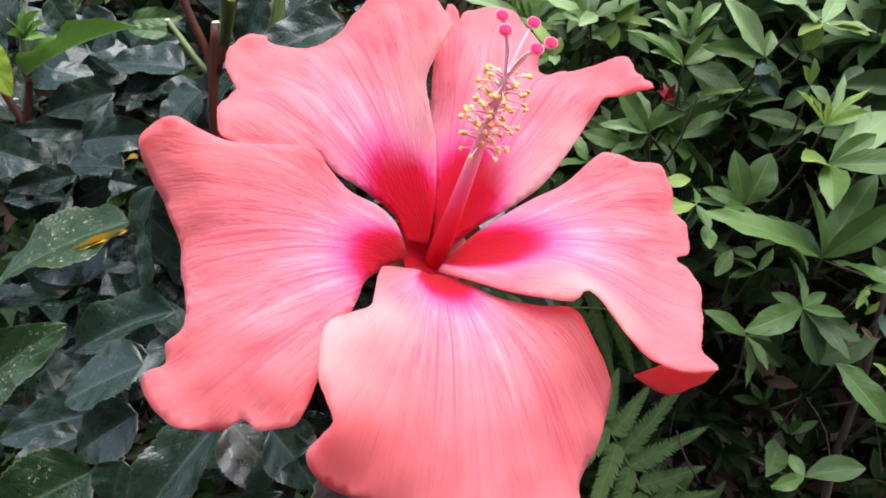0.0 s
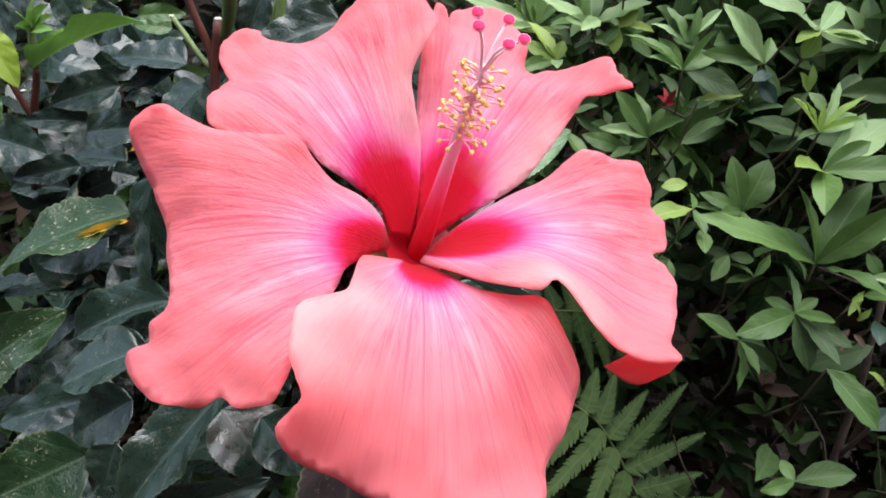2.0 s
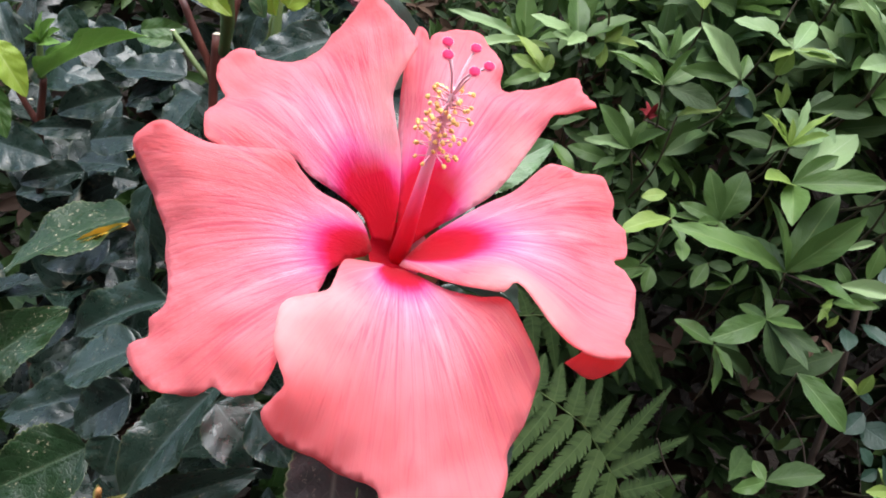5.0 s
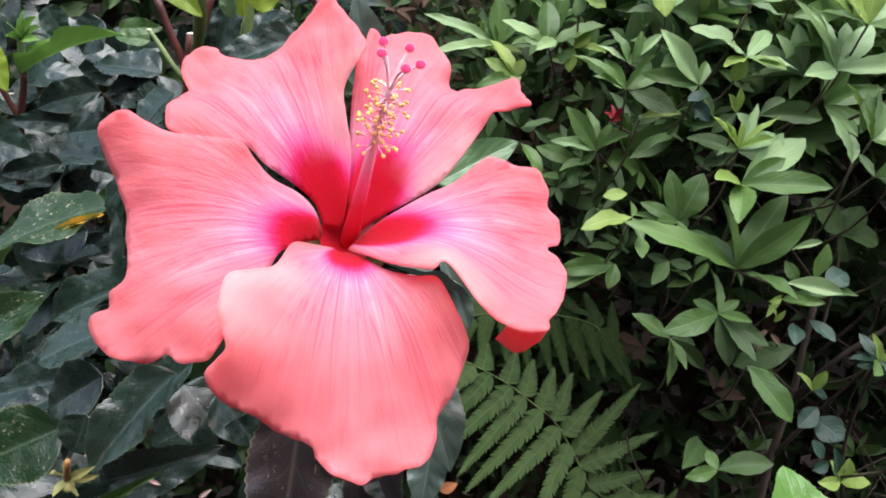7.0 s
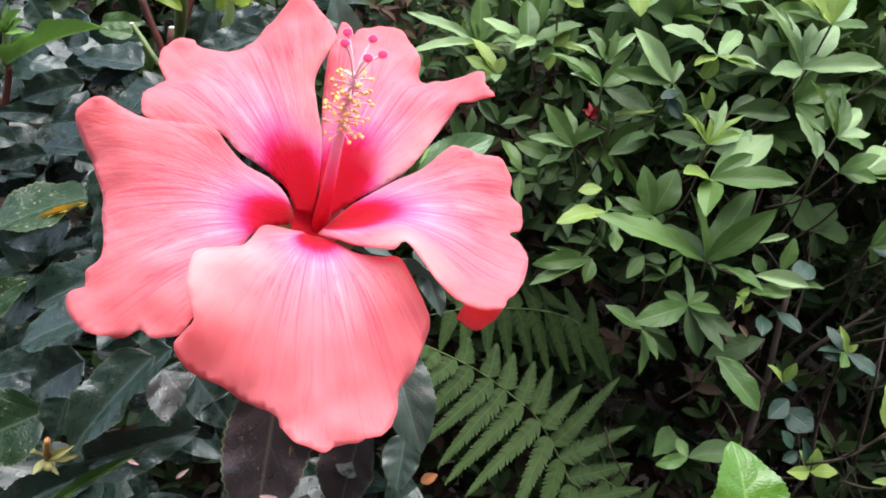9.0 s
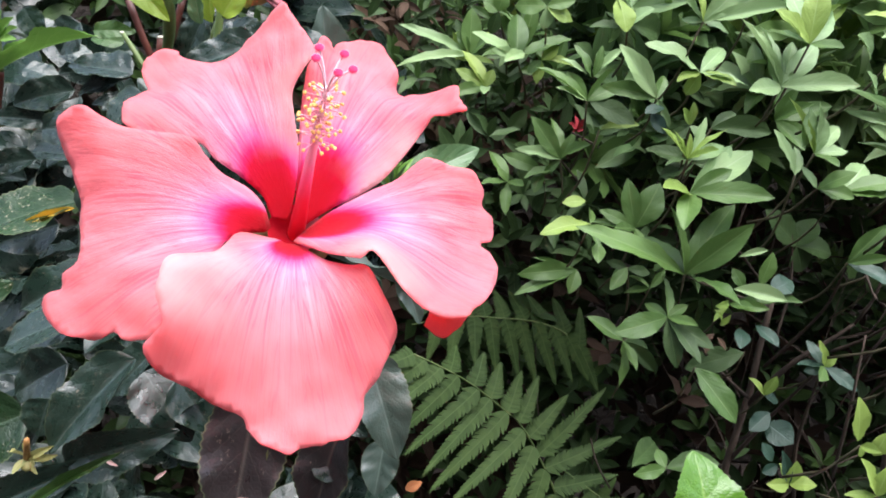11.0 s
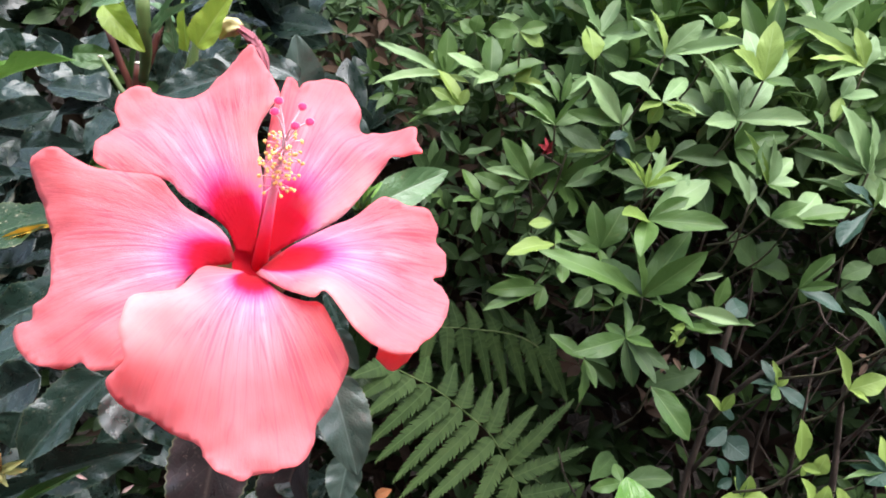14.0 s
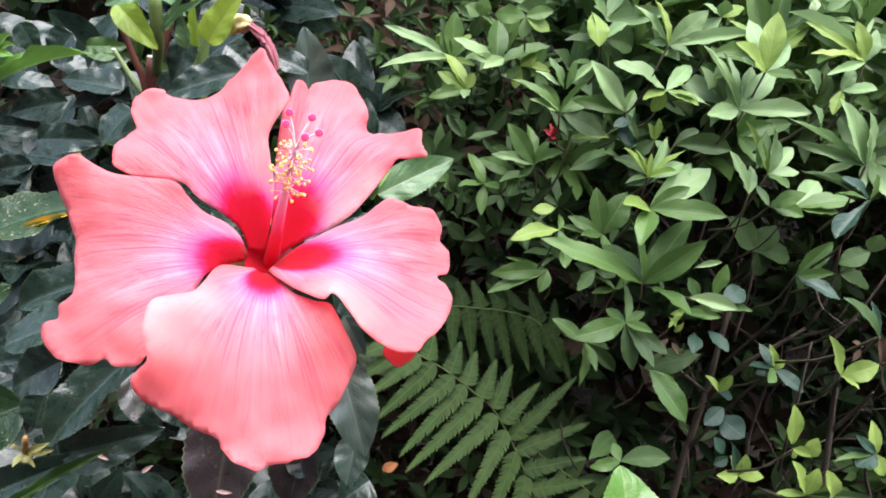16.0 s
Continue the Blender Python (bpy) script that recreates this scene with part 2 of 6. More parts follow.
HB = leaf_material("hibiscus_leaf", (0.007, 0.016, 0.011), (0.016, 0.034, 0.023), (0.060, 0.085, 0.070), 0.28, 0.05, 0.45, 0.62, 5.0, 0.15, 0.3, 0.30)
HB_SPOT = leaf_material("hibiscus_scarred_leaf", (0.008, 0.022, 0.008), (0.019, 0.044, 0.015), (0.065, 0.10, 0.055), 0.29, 0.06, 1.0, 0.42, 5.0, 0.24, 0.6, 0.34)
HB_GREEN = leaf_material("hibiscus_fresh_leaf", (0.075, 0.17, 0.028), (0.16, 0.30, 0.05), (0.25, 0.38, 0.12), 0.36, 0.28, 0.0, 0.5, 6.0, 0.22, 0.0, 0.25)
HB_FRESH = leaf_material("glossy_fresh_leaf", (0.045, 0.125, 0.014), (0.10, 0.215, 0.026), (0.18, 0.29, 0.07), 0.18, 0.25, 0.0, 0.5, 6.0, 0.2, 0.3, 0.25)
HB_GREY = leaf_material("hibiscus_grown_green_leaf", (0.050, 0.110, 0.040), (0.10, 0.185, 0.075), (0.24, 0.33, 0.20), 0.34, 0.2, 0.1, 0.6, 6.0, 0.3, 0.3, 0.30)
# Paler copy of HB: bluish sky sheen put into the base colour.
HB_SHEEN = leaf_material("hibiscus_sheen_leaf", (0.032, 0.052, 0.042), (0.065, 0.095, 0.072), (0.13, 0.17, 0.14), 0.36, 0.12, 0.1, 0.7, 6.0, 0.15, 0.3, 0.25)
HB_MID = leaf_material("hibiscus_grown_leaf", (0.022, 0.056, 0.012), (0.050, 0.104, 0.022), (0.09, 0.15, 0.05), 0.34, 0.14, 0.05, 0.5, 6.0, 0.25, 0.3, 0.3)
HB_YOUNG = leaf_material("hibiscus_young_leaf", (0.17, 0.27, 0.02), (0.29, 0.39, 0.05), (0.38, 0.46, 0.14), 0.4, 0.35, 0.0, 0.45, 6.0, 0.2, 0.0, 0.2)
HB_YELLOW = leaf_material("yellowed_leaf", (0.45, 0.24, 0.02), (0.62, 0.38, 0.04), (0.6, 0.45, 0.1), 0.5, 0.2, 0.3, 0.4, 6.0)
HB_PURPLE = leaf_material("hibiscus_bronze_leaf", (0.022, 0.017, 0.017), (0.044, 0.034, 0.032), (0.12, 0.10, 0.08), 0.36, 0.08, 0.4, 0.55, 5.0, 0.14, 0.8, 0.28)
FERN = leaf_material("fern_blade", (0.040, 0.078, 0.020), (0.076, 0.128, 0.036), (0.11, 0.17, 0.06), 0.6, 0.24, 0.0, 0.22, 24.0)
STEM_RED = plain_material("red_brown_stem", (0.035, 0.010, 0.008), (0.12, 0.036, 0.024), 160, 0.5, (1, 1, 0.2))
STEM_GREEN = plain_material("green_stem", (0.075, 0.13, 0.035), (0.17, 0.22, 0.075), 160, 0.5, (1, 1, 0.2))
BARK = plain_material("twig_bark", (0.022, 0.015, 0.011), (0.078, 0.052, 0.037), 140, 0.85, (1, 1, 0.3), 1.0, 0.003)
TWIG = plain_material("young_twig", (0.050, 0.040, 0.024), (0.12, 0.105, 0.055), 160, 0.7, (1, 1, 0.3))
CUT = plain_material("cut_wood", (0.62, 0.58, 0.42), (0.80, 0.76, 0.62), 300, 0.8)
DRY = plain_material("withered_petal", (0.13, 0.025, 0.045), (0.34, 0.11, 0.13), 120, 0.8, (1, 1, 0.15), 1.0, 0.003)
DRY_PALE = plain_material("withered_pale", (0.45, 0.36, 0.14), (0.66, 0.58, 0.30), 120, 0.8)
LITTER = leaf_material("fallen_leaf", (0.040, 0.024, 0.016), (0.095, 0.058, 0.036), (0.11, 0.07, 0.045), 0.75, 0.15, 0.2, 0.2, 6.0)
SCRAP = plain_material("faded_petal", (0.55, 0.34, 0.30), (0.78, 0.56, 0.50), 300, 0.7)
RED_SCRAP = plain_material("withered_red", (0.20, 0.012, 0.02), (0.42, 0.04, 0.05), 200, 0.7)
ORANGE = leaf_material("orange_leaf", (0.40, 0.13, 0.05), (0.55, 0.24, 0.10), (0.5, 0.3, 0.15), 0.6, 0.2, 0.2, 0.3, 6.0)
SEPAL = leaf_material("pale_sepal", (0.26, 0.27, 0.08), (0.40, 0.38, 0.15), (0.42, 0.42, 0.2), 0.5, 0.25, 0.0, 0.4, 3.0)
ORANGE_BUD = plain_material("brown_bud", (0.22, 0.10, 0.03), (0.42, 0.22, 0.07), 200, 0.6)
# Dark brown leaf colour that paints the shade of the hedge's hollow.
SHADE_BROWN = leaf_material("shade_brown_leaf", (0.032, 0.019, 0.013), (0.075, 0.045, 0.030), (0.05, 0.035, 0.025), 0.75, 0.1, 0.0, 0.2, 6.0)
SOIL = plain_material("soil", (0.010, 0.007, 0.005), (0.036, 0.025, 0.017), 40, 0.95, (1, 1, 1), 1.0, 0.02)


# ---- mesh helpers ----
def mesh_from(name, verts, faces, uvs, material, smooth=True):
    me = bpy.data.meshes.new(name)
    me.from_pydata([tuple(v) for v in verts], [], faces)
    if uvs is not None:
        layer = me.uv_layers.new(name="UVMap")
        for loop in me.loops:
            layer.data[loop.index].uv = uvs[loop.vertex_index]
    if smooth:
        me.polygons.foreach_set("use_smooth", [True] * len(me.polygons))
    me.materials.append(material)
    me.update()
    return me


def grid_faces(nu, nv, start=0):
    return [(start + j * nu + i, start + j * nu + i + 1, start + (j + 1) * nu + i + 1, start + (j + 1) * nu + i) for j in range(nv - 1) for i in range(nu - 1)]


def part(name, me, parent, label="", matrix=None):
    ob = new(name, me)
    ob.parent = parent
    if matrix is not None:
        ob.matrix_basis = matrix
    if label:
        tagged(ob, label)
    return ob


def empty(name, place, label, category, group="", kind=""):
    ob = new(name)
    ob.empty_display_size = 0.02
    ob.location = place
    return tagged(ob, label, category, group, kind)


def smooth_line(points, n):
    """A smooth line through some points (Catmull-Rom), as n places."""
    p = [np.array(q, float) for q in points]
    p = [2 * p[0] - p[1]] + p + [2 * p[-1] - p[-2]]
    out = []
    for k in range(n):
        s = k / (n - 1) * (len(p) - 3)
        i = min(int(s), len(p) - 4)
        f = s - i
        a, b, c, d = p[i:i + 4]
        out.append(0.5 * (2 * b + (c - a) * f + (2 * a - 5 * b + 4 * c - d) * f * f + (3 * b - a - 3 * c + d) * f ** 3))
    return out


def tube_data(points, r0, r1, n=8, sides=7, knots=0.0, start=0, caps=True):
    line = smooth_line(points, n)
    verts, faces = [], []
    for k, q in enumerate(line):
        a = line[min(k + 1, n - 1)] - line[max(k - 1, 0)]
        a = Vector(a).normalized()
        s = a.orthogonal().normalized()
        u = a.cross(s)
        r = r0 + (r1 - r0) * k / (n - 1)
        if knots:
            r *= 1 + knots * noise.noise(Vector(q) * 90)
        for j in range(sides):
            w = 2 * math.pi * j / sides
            verts.append(Vector(q) + (s * math.cos(w) + u * math.sin(w)) * r)
    for k in range(n - 1):
        for j in range(sides):
            b = start + k * sides
            faces.append((b + j, b + (j + 1) % sides, b + sides + (j + 1) % sides, b + sides + j))
    if caps:
        faces.append(tuple(start + j for j in reversed(range(sides))))
        faces.append(tuple(start + (n - 1) * sides + j for j in range(sides)))
    return verts, faces


def tube(name, points, r0, r1, material, n=8, sides=7, knots=0.0):
    v, f = tube_data(points, r0, r1, n, sides, knots)
    return mesh_from(name, v, f, None, material)


def blob(name, radius, material, squash=1.0, lumps=0.0, sub=2):
    bm = bmesh.new()
    bmesh.ops.create_icosphere(bm, subdivisions=sub, radius=radius)
    for v in bm.verts:
        v.co *= 1 + lumps * noise.noise(v.co / radius * 1.7)
        v.co.z *= squash
    me = bpy.data.meshes.new(name)
    bm.to_mesh(me)
    bm.free()
    me.polygons.foreach_set("use_smooth", [True] * len(me.polygons))
    me.materials.append(material)
    return me


# A blade lies along +y from (0,0,0) to (0,1,0); x is its width (1 in all), z its face.
def blade_shape(kind, t):
    if kind == "azalea":
        return math.sin(math.pi * min(1, t ** 0.92)) ** 0.85 * (0.62 + 0.38 * t) * (1 if t < 0.96 else 0.85) * 1.12
    if kind == "spoon":
        return (0.16 + 0.84 * min(1, max(0, (t - 0.15) / 0.55)) ** 1.3) * (1 - max(0, (t - 0.8) / 0.2) ** 2.6)
    if kind == "hibiscus":
        return math.sin(math.pi * t ** 0.72) ** 0.7 * (1.05 - 0.12 * t)
    return math.sin(math.pi * t) ** 0.8


def blade_data(kind, bend, fold, wave, nu=7, nv=12, teeth=0.0, ntooth=8, seed=0.0, twist=0.0):
    verts, uvs = [], []
    for j in range(nv):
        t = j / (nv - 1)
        w = max(0.012, blade_shape(kind, t))
        if teeth and j % 2 and 0.15 < t < 0.99:
            w *= 1 - teeth
        for i in range(nu):
            s = i / (nu - 1) * 2 - 1
            x = s * w * 0.5
            z = fold * abs(s) * w * 0.5 - bend * t * t + 0.5 * bend * t
            z += wave * w * math.sin(t * 9 + seed + (1.3 if s > 0 else 0)) * s * s
            z += 0.012 * math.cos(t * 26 - abs(s) * 3) * abs(s)
            tw = twist * t
            verts.append((x * math.cos(tw) - z * math.sin(tw) * 0.2, t, z + x * math.sin(tw)))
            uvs.append(((s + 1) / 2, t))
    return verts, uvs, grid_faces(nu, nv)


def blade_mesh(name, material, kind, bend, fold, wave, **kw):
    v, uv, f = blade_data(kind, bend, fold, wave, **kw)
    return mesh_from(name, v, f, uv, material)


LEAF_FORMS = {}


def leaf_form(kind, material, k):
    """One of the shared blade meshes of a kind and a material."""
    key = (kind, material.name, k)
    if key not in LEAF_FORMS:
        rnd = random.Random(len(kind) * 31 + k)
        if kind == "hibiscus":
            kw = dict(nu=13, nv=37, teeth=0.05, seed=k * 1.7, twist=rnd.uniform(-0.25, 0.25))
            LEAF_FORMS[key] = blade_mesh("leaf", material, kind, rnd.uniform(0.04, 0.26), rnd.uniform(0.08, 0.30), rnd.uniform(0.02, 0.07), **kw)
        else:
            kw = dict(nu=7, nv=15, seed=k * 1.3, twist=rnd.uniform(-0.3, 0.3))
            LEAF_FORMS[key] = blade_mesh("leaf", material, kind, rnd.uniform(-0.05, 0.30), rnd.uniform(0.05, 0.24), rnd.uniform(0.0, 0.05), **kw)
    return LEAF_FORMS[key]


PINNAE = {}


def pinna_form(sweep):
    """A fern's side leaf: a midrib with two rows of small toothed lobes, swept sideways towards its tip."""
    if sweep not in PINNAE:
        verts, faces, uvs = [], [], []
        n = 22
        for side in (-1, 1):
            for i in range(n):
                t0, t1 = i / n, (i + 1) / n
                tm = (t0 + t1) / 2
                w = 0.5 * (1 - tm) ** 0.62 * min(1, 0.72 + tm * 4) * (1 + 0.07 * math.sin(i * 2.3 + sweep * 40 + side))
                d, lean = t1 - t0, 0.045 * (1 - 0.5 * tm)
                b = len(verts)
                pts = [(0, t0, 0), (side * w * 0.40, t0 + lean * 0.35, 0.016), (side * w * 0.78, t0 + 0.10 * d + lean, 0.008), (side * w * 0.97, t0 + 0.60 * d + lean * 1.25, -0.010),
                       (side * w * 0.88, t1 - 0.10 * d + lean * 1.2, -0.004), (side * w * 0.62, t1 - 0.06 * d + lean * 0.75, 0.006), (side * w * 0.34, t1 + lean * 0.32, 0.016), (0, t1, 0)]
                for x, y, z in pts:
                    verts.append((x + sweep * 6.0 * y * y * (1 - 0.55 * y) - sweep * 2.7 * y, y, z - 0.10 * y * y + 0.05 * y))
                    uvs.append((0.5 + x, y))
                f = tuple(range(b, b + 8))
                faces.append(f if side > 0 else tuple(reversed(f)))
        PINNAE[sweep] = mesh_from("pinna", verts, faces, uvs, FERN)
    return PINNAE[sweep]


def blade_matrix(base, tip, width, roll=0.0, lift=0.0):
    """The pose that lays a shared blade from base to tip, its face turned towards the open air above and before it."""
    b, t = Vector(base), Vector(tip)
    y = t - b
    length = y.length
    y.normalize()
    face = Vector((0.05, -0.72, 0.69))
    z = face - y * face.dot(y)
    if z.length < 0.15:
        z = Vector((0, -0.3, 1)) - y * Vector((0, -0.3, 1)).dot(y)
    z.normalize()
    z = Matrix.Rotation(radians(roll), 3, y) @ z
    x = y.cross(z)
    m = Matrix((x * width, y * length, z * length)).transposed().to_4x4()
    m.translation = b
    return m


count = [0]


def leaf(parent, kind, material, base, tip, width, roll=0.0, name="leaf", label=""):
    count[0] += 1
    if kind == "hibiscus":
        roll += 24 * math.sin(count[0] * 2.7)
    m = blade_matrix(base, tip, width, roll)
    m.translation -= parent.location if parent.parent is None else parent.parent.location
    ob = part(name, leaf_form(kind, material, count[0] % 5), parent, label, m)
    return ob


# ---- ground ----
bm = bmesh.new()
for j in range(41):
    for i in range(41):
        u, v = i / 20 - 1, j / 20 - 1
        x, y = (abs(u) ** 4 * 400 + abs(u) * 1.5) * (1 if u > 0 else -1), (abs(v) ** 4 * 400 + abs(v) * 1.5) * (1 if v > 0 else -1)
        bm.verts.new((x, y, 0.02 * noise.noise(Vector((x * 3, y * 3, 0))) if abs(x) + abs(y) < 8 else 0))
bm.verts.ensure_lookup_table()
for f in grid_faces(41, 41):
    bm.faces.new([bm.verts[k] for k in f])
me = bpy.data.meshes.new("ground")
bm.to_mesh(me)
bm.free()
me.materials.append(SOIL)
tagged(new("ground", me), "dark bare soil under the shrubs", "ground", kind="structure")


# ---- added walls behind the camera and behind the hedge, to block low sky light ----
RENDER = plain_material("added_wall_render", (0.10, 0.09, 0.075), (0.19, 0.175, 0.15), 9, 0.9, (1, 1, 1), 0.5, 0.004)
for name, y, high in (("added_wall_south", -1.6, 2.4), ("added_wall_north", 1.75, 1.3)):
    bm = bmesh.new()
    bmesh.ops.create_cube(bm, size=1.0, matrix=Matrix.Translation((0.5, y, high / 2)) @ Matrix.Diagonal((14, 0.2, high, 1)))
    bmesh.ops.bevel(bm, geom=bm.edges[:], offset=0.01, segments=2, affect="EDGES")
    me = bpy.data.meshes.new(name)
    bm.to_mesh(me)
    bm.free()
    # the north wall takes the dark soil colour to deepen the hollow's shade
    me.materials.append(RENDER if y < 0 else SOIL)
    tagged(new(name, me), "unseen wall added to block low sky light" if y < 0 else "dark wall added behind the hedge to block light", "wall", kind="structure")


# ---- the hibiscus flower ----
AXIS_U, AXIS_V, AXIS_N = Vector((0.9887, 0.1502, 0.0)), Vector((-0.0902, 0.5936, 0.7997)), Vector((0.1201, -0.7906, 0.6005))
THROAT = Vector((0.0085, 0.178, 0.957))


def bloom(angle, r, h):
    """A place of the flower: degrees round its axis, millimetres from it, millimetres above the throat."""
    a = radians(angle)
    return (AXIS_U * math.cos(a) + AXIS_V * math.sin(a)) * r * 0.001 + AXIS_N * h * 0.001


flower = empty("hibiscus_flower", THROAT, "large open coral-pink hibiscus flower with a deep red throat", "flower")


def petal(margin, inner, ruffle=0.6, fold=None, seed=0, label="", pale=True):
    """A petal with a wavy margin, (angle, radius, height) round the rim, over a smooth surface that also passes through the inner places.
    fold: the first and last place of the rim that turns down."""
    def flat(a, r):
        return r * math.cos(radians(a)), r * math.sin(radians(a))
    knots = np.array([(*flat(a, r), h) for a, r, h in (*margin, *inner)])
    # a thin-plate surface through rim and inner places
    def plate(p, q):
        d2 = ((p[:, None, :] - q[None, :, :]) ** 2).sum(2) + 1e-9
        return d2 * np.log(d2) * 0.5
    xy, n = knots[:, :2], len(knots)
    A = np.zeros((n + 3, n + 3))
    A[:n, :n] = plate(xy, xy) + np.eye(n) * 8.0
    A[:n, n], A[:n, n + 1:] = 1, xy
    A[n, :n], A[n + 1:, :n] = 1, xy.T
    weights = np.linalg.solve(A, np.concatenate([knots[:, 2], np.zeros(3)]))
    fine = smooth_line([flat(a, r) for a, r, h in margin], 12 * len(margin))
    rim = [fine[0]]
    for p in fine[1:]:
        if np.hypot(*(p - rim[-1])) > 0.9:
            rim.append(p)
    rim = np.array(rim)
    m = len(rim)
    for k in range(1, m - 1):
        r = np.hypot(*rim[k])
        if r > 36:
            rim[k] *= 1 + (0.55 * noise.noise(Vector((rim[k][0] * 0.22, rim[k][1] * 0.22, seed + 3))) + 0.35 * noise.noise(Vector((rim[k][0] * 0.55, rim[k][1] * 0.55, seed + 9)))) / r
    lo, hi = rim.min(0), rim.max(0)
    step, inside = 1.5, []
    for j in range(int((hi[1] - lo[1]) / step) + 1):
        for i in range(int((hi[0] - lo[0]) / step) + 2):
            x, y = lo[0] + (i - 0.5 * (j % 2)) * step, lo[1] + j * step
            odd = False
            for k in range(m):
                (x0, y0), (x1, y1) = rim[k - 1], rim[k]
                if (y0 > y) != (y1 > y) and x < (x1 - x0) * (y - y0) / (y1 - y0) + x0:
                    odd = not odd
            if odd and np.min(np.hypot(rim[:, 0] - x, rim[:, 1] - y)) > 0.7:
                inside.append((x, y))
    pts = [Vector(p) for p in rim] + [Vector(p) for p in inside]
    out = mathutils.geometry.delaunay_2d_cdt(pts, [(k, (k + 1) % m) for k in range(m)], [list(range(m))], 1, 1e-5)
    co = np.array([(p.x, p.y) for p in out[0]])
    z = plate(co, xy) @ weights[:n] + weights[n] + co @ weights[n + 1:]
    mid = math.atan2(np.mean(co[:, 1]), np.mean(co[:, 0]))
    verts, uvs = [], []
    for (x, y), h in zip(co, z):
        r, a = math.hypot(x, y), (math.atan2(y, x) - mid + math.pi) % (2 * math.pi) - math.pi
        edge = min(1.0, np.min(np.hypot(rim[:, 0] - x, rim[:, 1] - y)) / 7.0)
        reach = min(1.0, r / 55) ** 2
        h += ruffle * reach * (1 - edge) * (2.2 * noise.noise(Vector((x * 0.16, y * 0.16, seed))) + 0.9 * noise.noise(Vector((x * 0.4, y * 0.4, seed))))
        h += 0.45 * reach * noise.noise(Vector((a * 24, r * 0.05, seed))) + 1.15 * reach * noise.noise(Vector((a * 9, r * 0.12, seed + 5)))
        verts.append(AXIS_U * x * 0.001 + AXIS_V * y * 0.001 + AXIS_N * h * 0.001)
        uvs.append((a / 2.4 + 0.5, min(1.0, math.hypot(r, h) / 76)))
    faces = [tuple(f) for f in out[2]]
    if fold:
        ends = [int(np.argmin(np.hypot(*(rim - np.array(flat(*margin[k][:2]))).T))) for k in fold]
        ids = list(range(ends[0], ends[1] + 1))
        prev = ids
        for k in range(1, 9):
            f = k / 8
            row = []
            for q, i in enumerate(ids):
                s = q / (len(ids) - 1)
                w = min(1.0, s / 0.5) ** 0.7
                way = Vector((-1.7, 6.0, -11.0)) * (1 - s) + Vector((-1.5, 14.0, -9.5)) * s
                v = verts[i] + way * 0.001 * f * w + Vector((0.2, -1.0, 0.5)) * 0.0009 * math.sin(f * 2.6) * w + AXIS_U * 0.0004 * noise.noise(Vector((s * 7, f * 2, 3)))
                row.append(len(verts))
                verts.append(v)
                uvs.append((uvs[i][0], 1.0))
            faces += [(prev[q], prev[q + 1], row[q + 1], row[q]) for q in range(len(ids) - 1)]
            prev = row
    me = mesh_from("petal", verts, faces, uvs, PETAL)
    # how far each place lies from the rim on the overlapped side
    rim_a = (np.arctan2(rim[:, 1], rim[:, 0]) - mid + math.pi) % (2 * math.pi) - math.pi
    side = rim[(rim_a < -0.3) & (abs(np.hypot(rim[:, 0], rim[:, 1]) - 33) < 15)]
    edge_layer = me.uv_layers.new(name="Edge")
    gap = [float(np.min(np.hypot(side[:, 0] - x, side[:, 1] - y))) / 25 for x, y in co] + [1.0] * (len(verts) - len(co))
    span = [math.hypot(x, y) / 76 for x, y in co] + [1.0] * (len(verts) - len(co))
    if not pale:
        gap = [1.0] * len(verts)
    for loop in me.loops:
        edge_layer.data[loop.index].uv = (gap[loop.vertex_index], span[loop.vertex_index])
    ob = part("petal", me, flower, label)
    sol = ob.modifiers.new("thickness", "SOLIDIFY")
    sol.thickness, sol.offset = 0.0005, 0.0
    return ob


petal([(175.5, 7.1, 4), (149.3, 10.7, 10), (148.2, 15.4, 15), (153.7, 21.6, 21), (151.7, 26.9, 26), (150.7, 30.3, 32), (157.9, 37.9, 34), (161.2, 44.8, 36), (160.9, 50.2, 38), (160.2, 54.6, 40), (162.4, 58.7, 38), (165.0, 61.7, 32), (171.3, 57.4, 31), (-178.9, 53.2, 29), (-168.3, 53.2, 27), (-160.2, 55.1, 26)]
      + [(-158.8, 59.7, 24), (-155.7, 61.5, 23), (-156.3, 66.2, 21), (-151.8, 67.1, 22), (-147.1, 66.4, 23), (-142.9, 62.8, 23), (-139.7, 59.4, 24), (-138.0, 55.5, 25), (-133.9, 54.8, 26), (-129.9, 50.9, 27), (-129.3, 47.8, 28), (-134.0, 36.4, 25), (-142.6, 24.8, 21), (-151.0, 19.9, 18), (-159.9, 13.6, 11), (-170.3, 8.6, 4)],
      [(180, 10, 11), (180, 22, 22), (-172, 40, 30), (166, 50, 38), (160, 38, 36), (170, 40, 35), (-160, 45, 28), (-150, 45, 29)], pale=False, seed=0, label="coral-pink petal with a rolled upper edge")
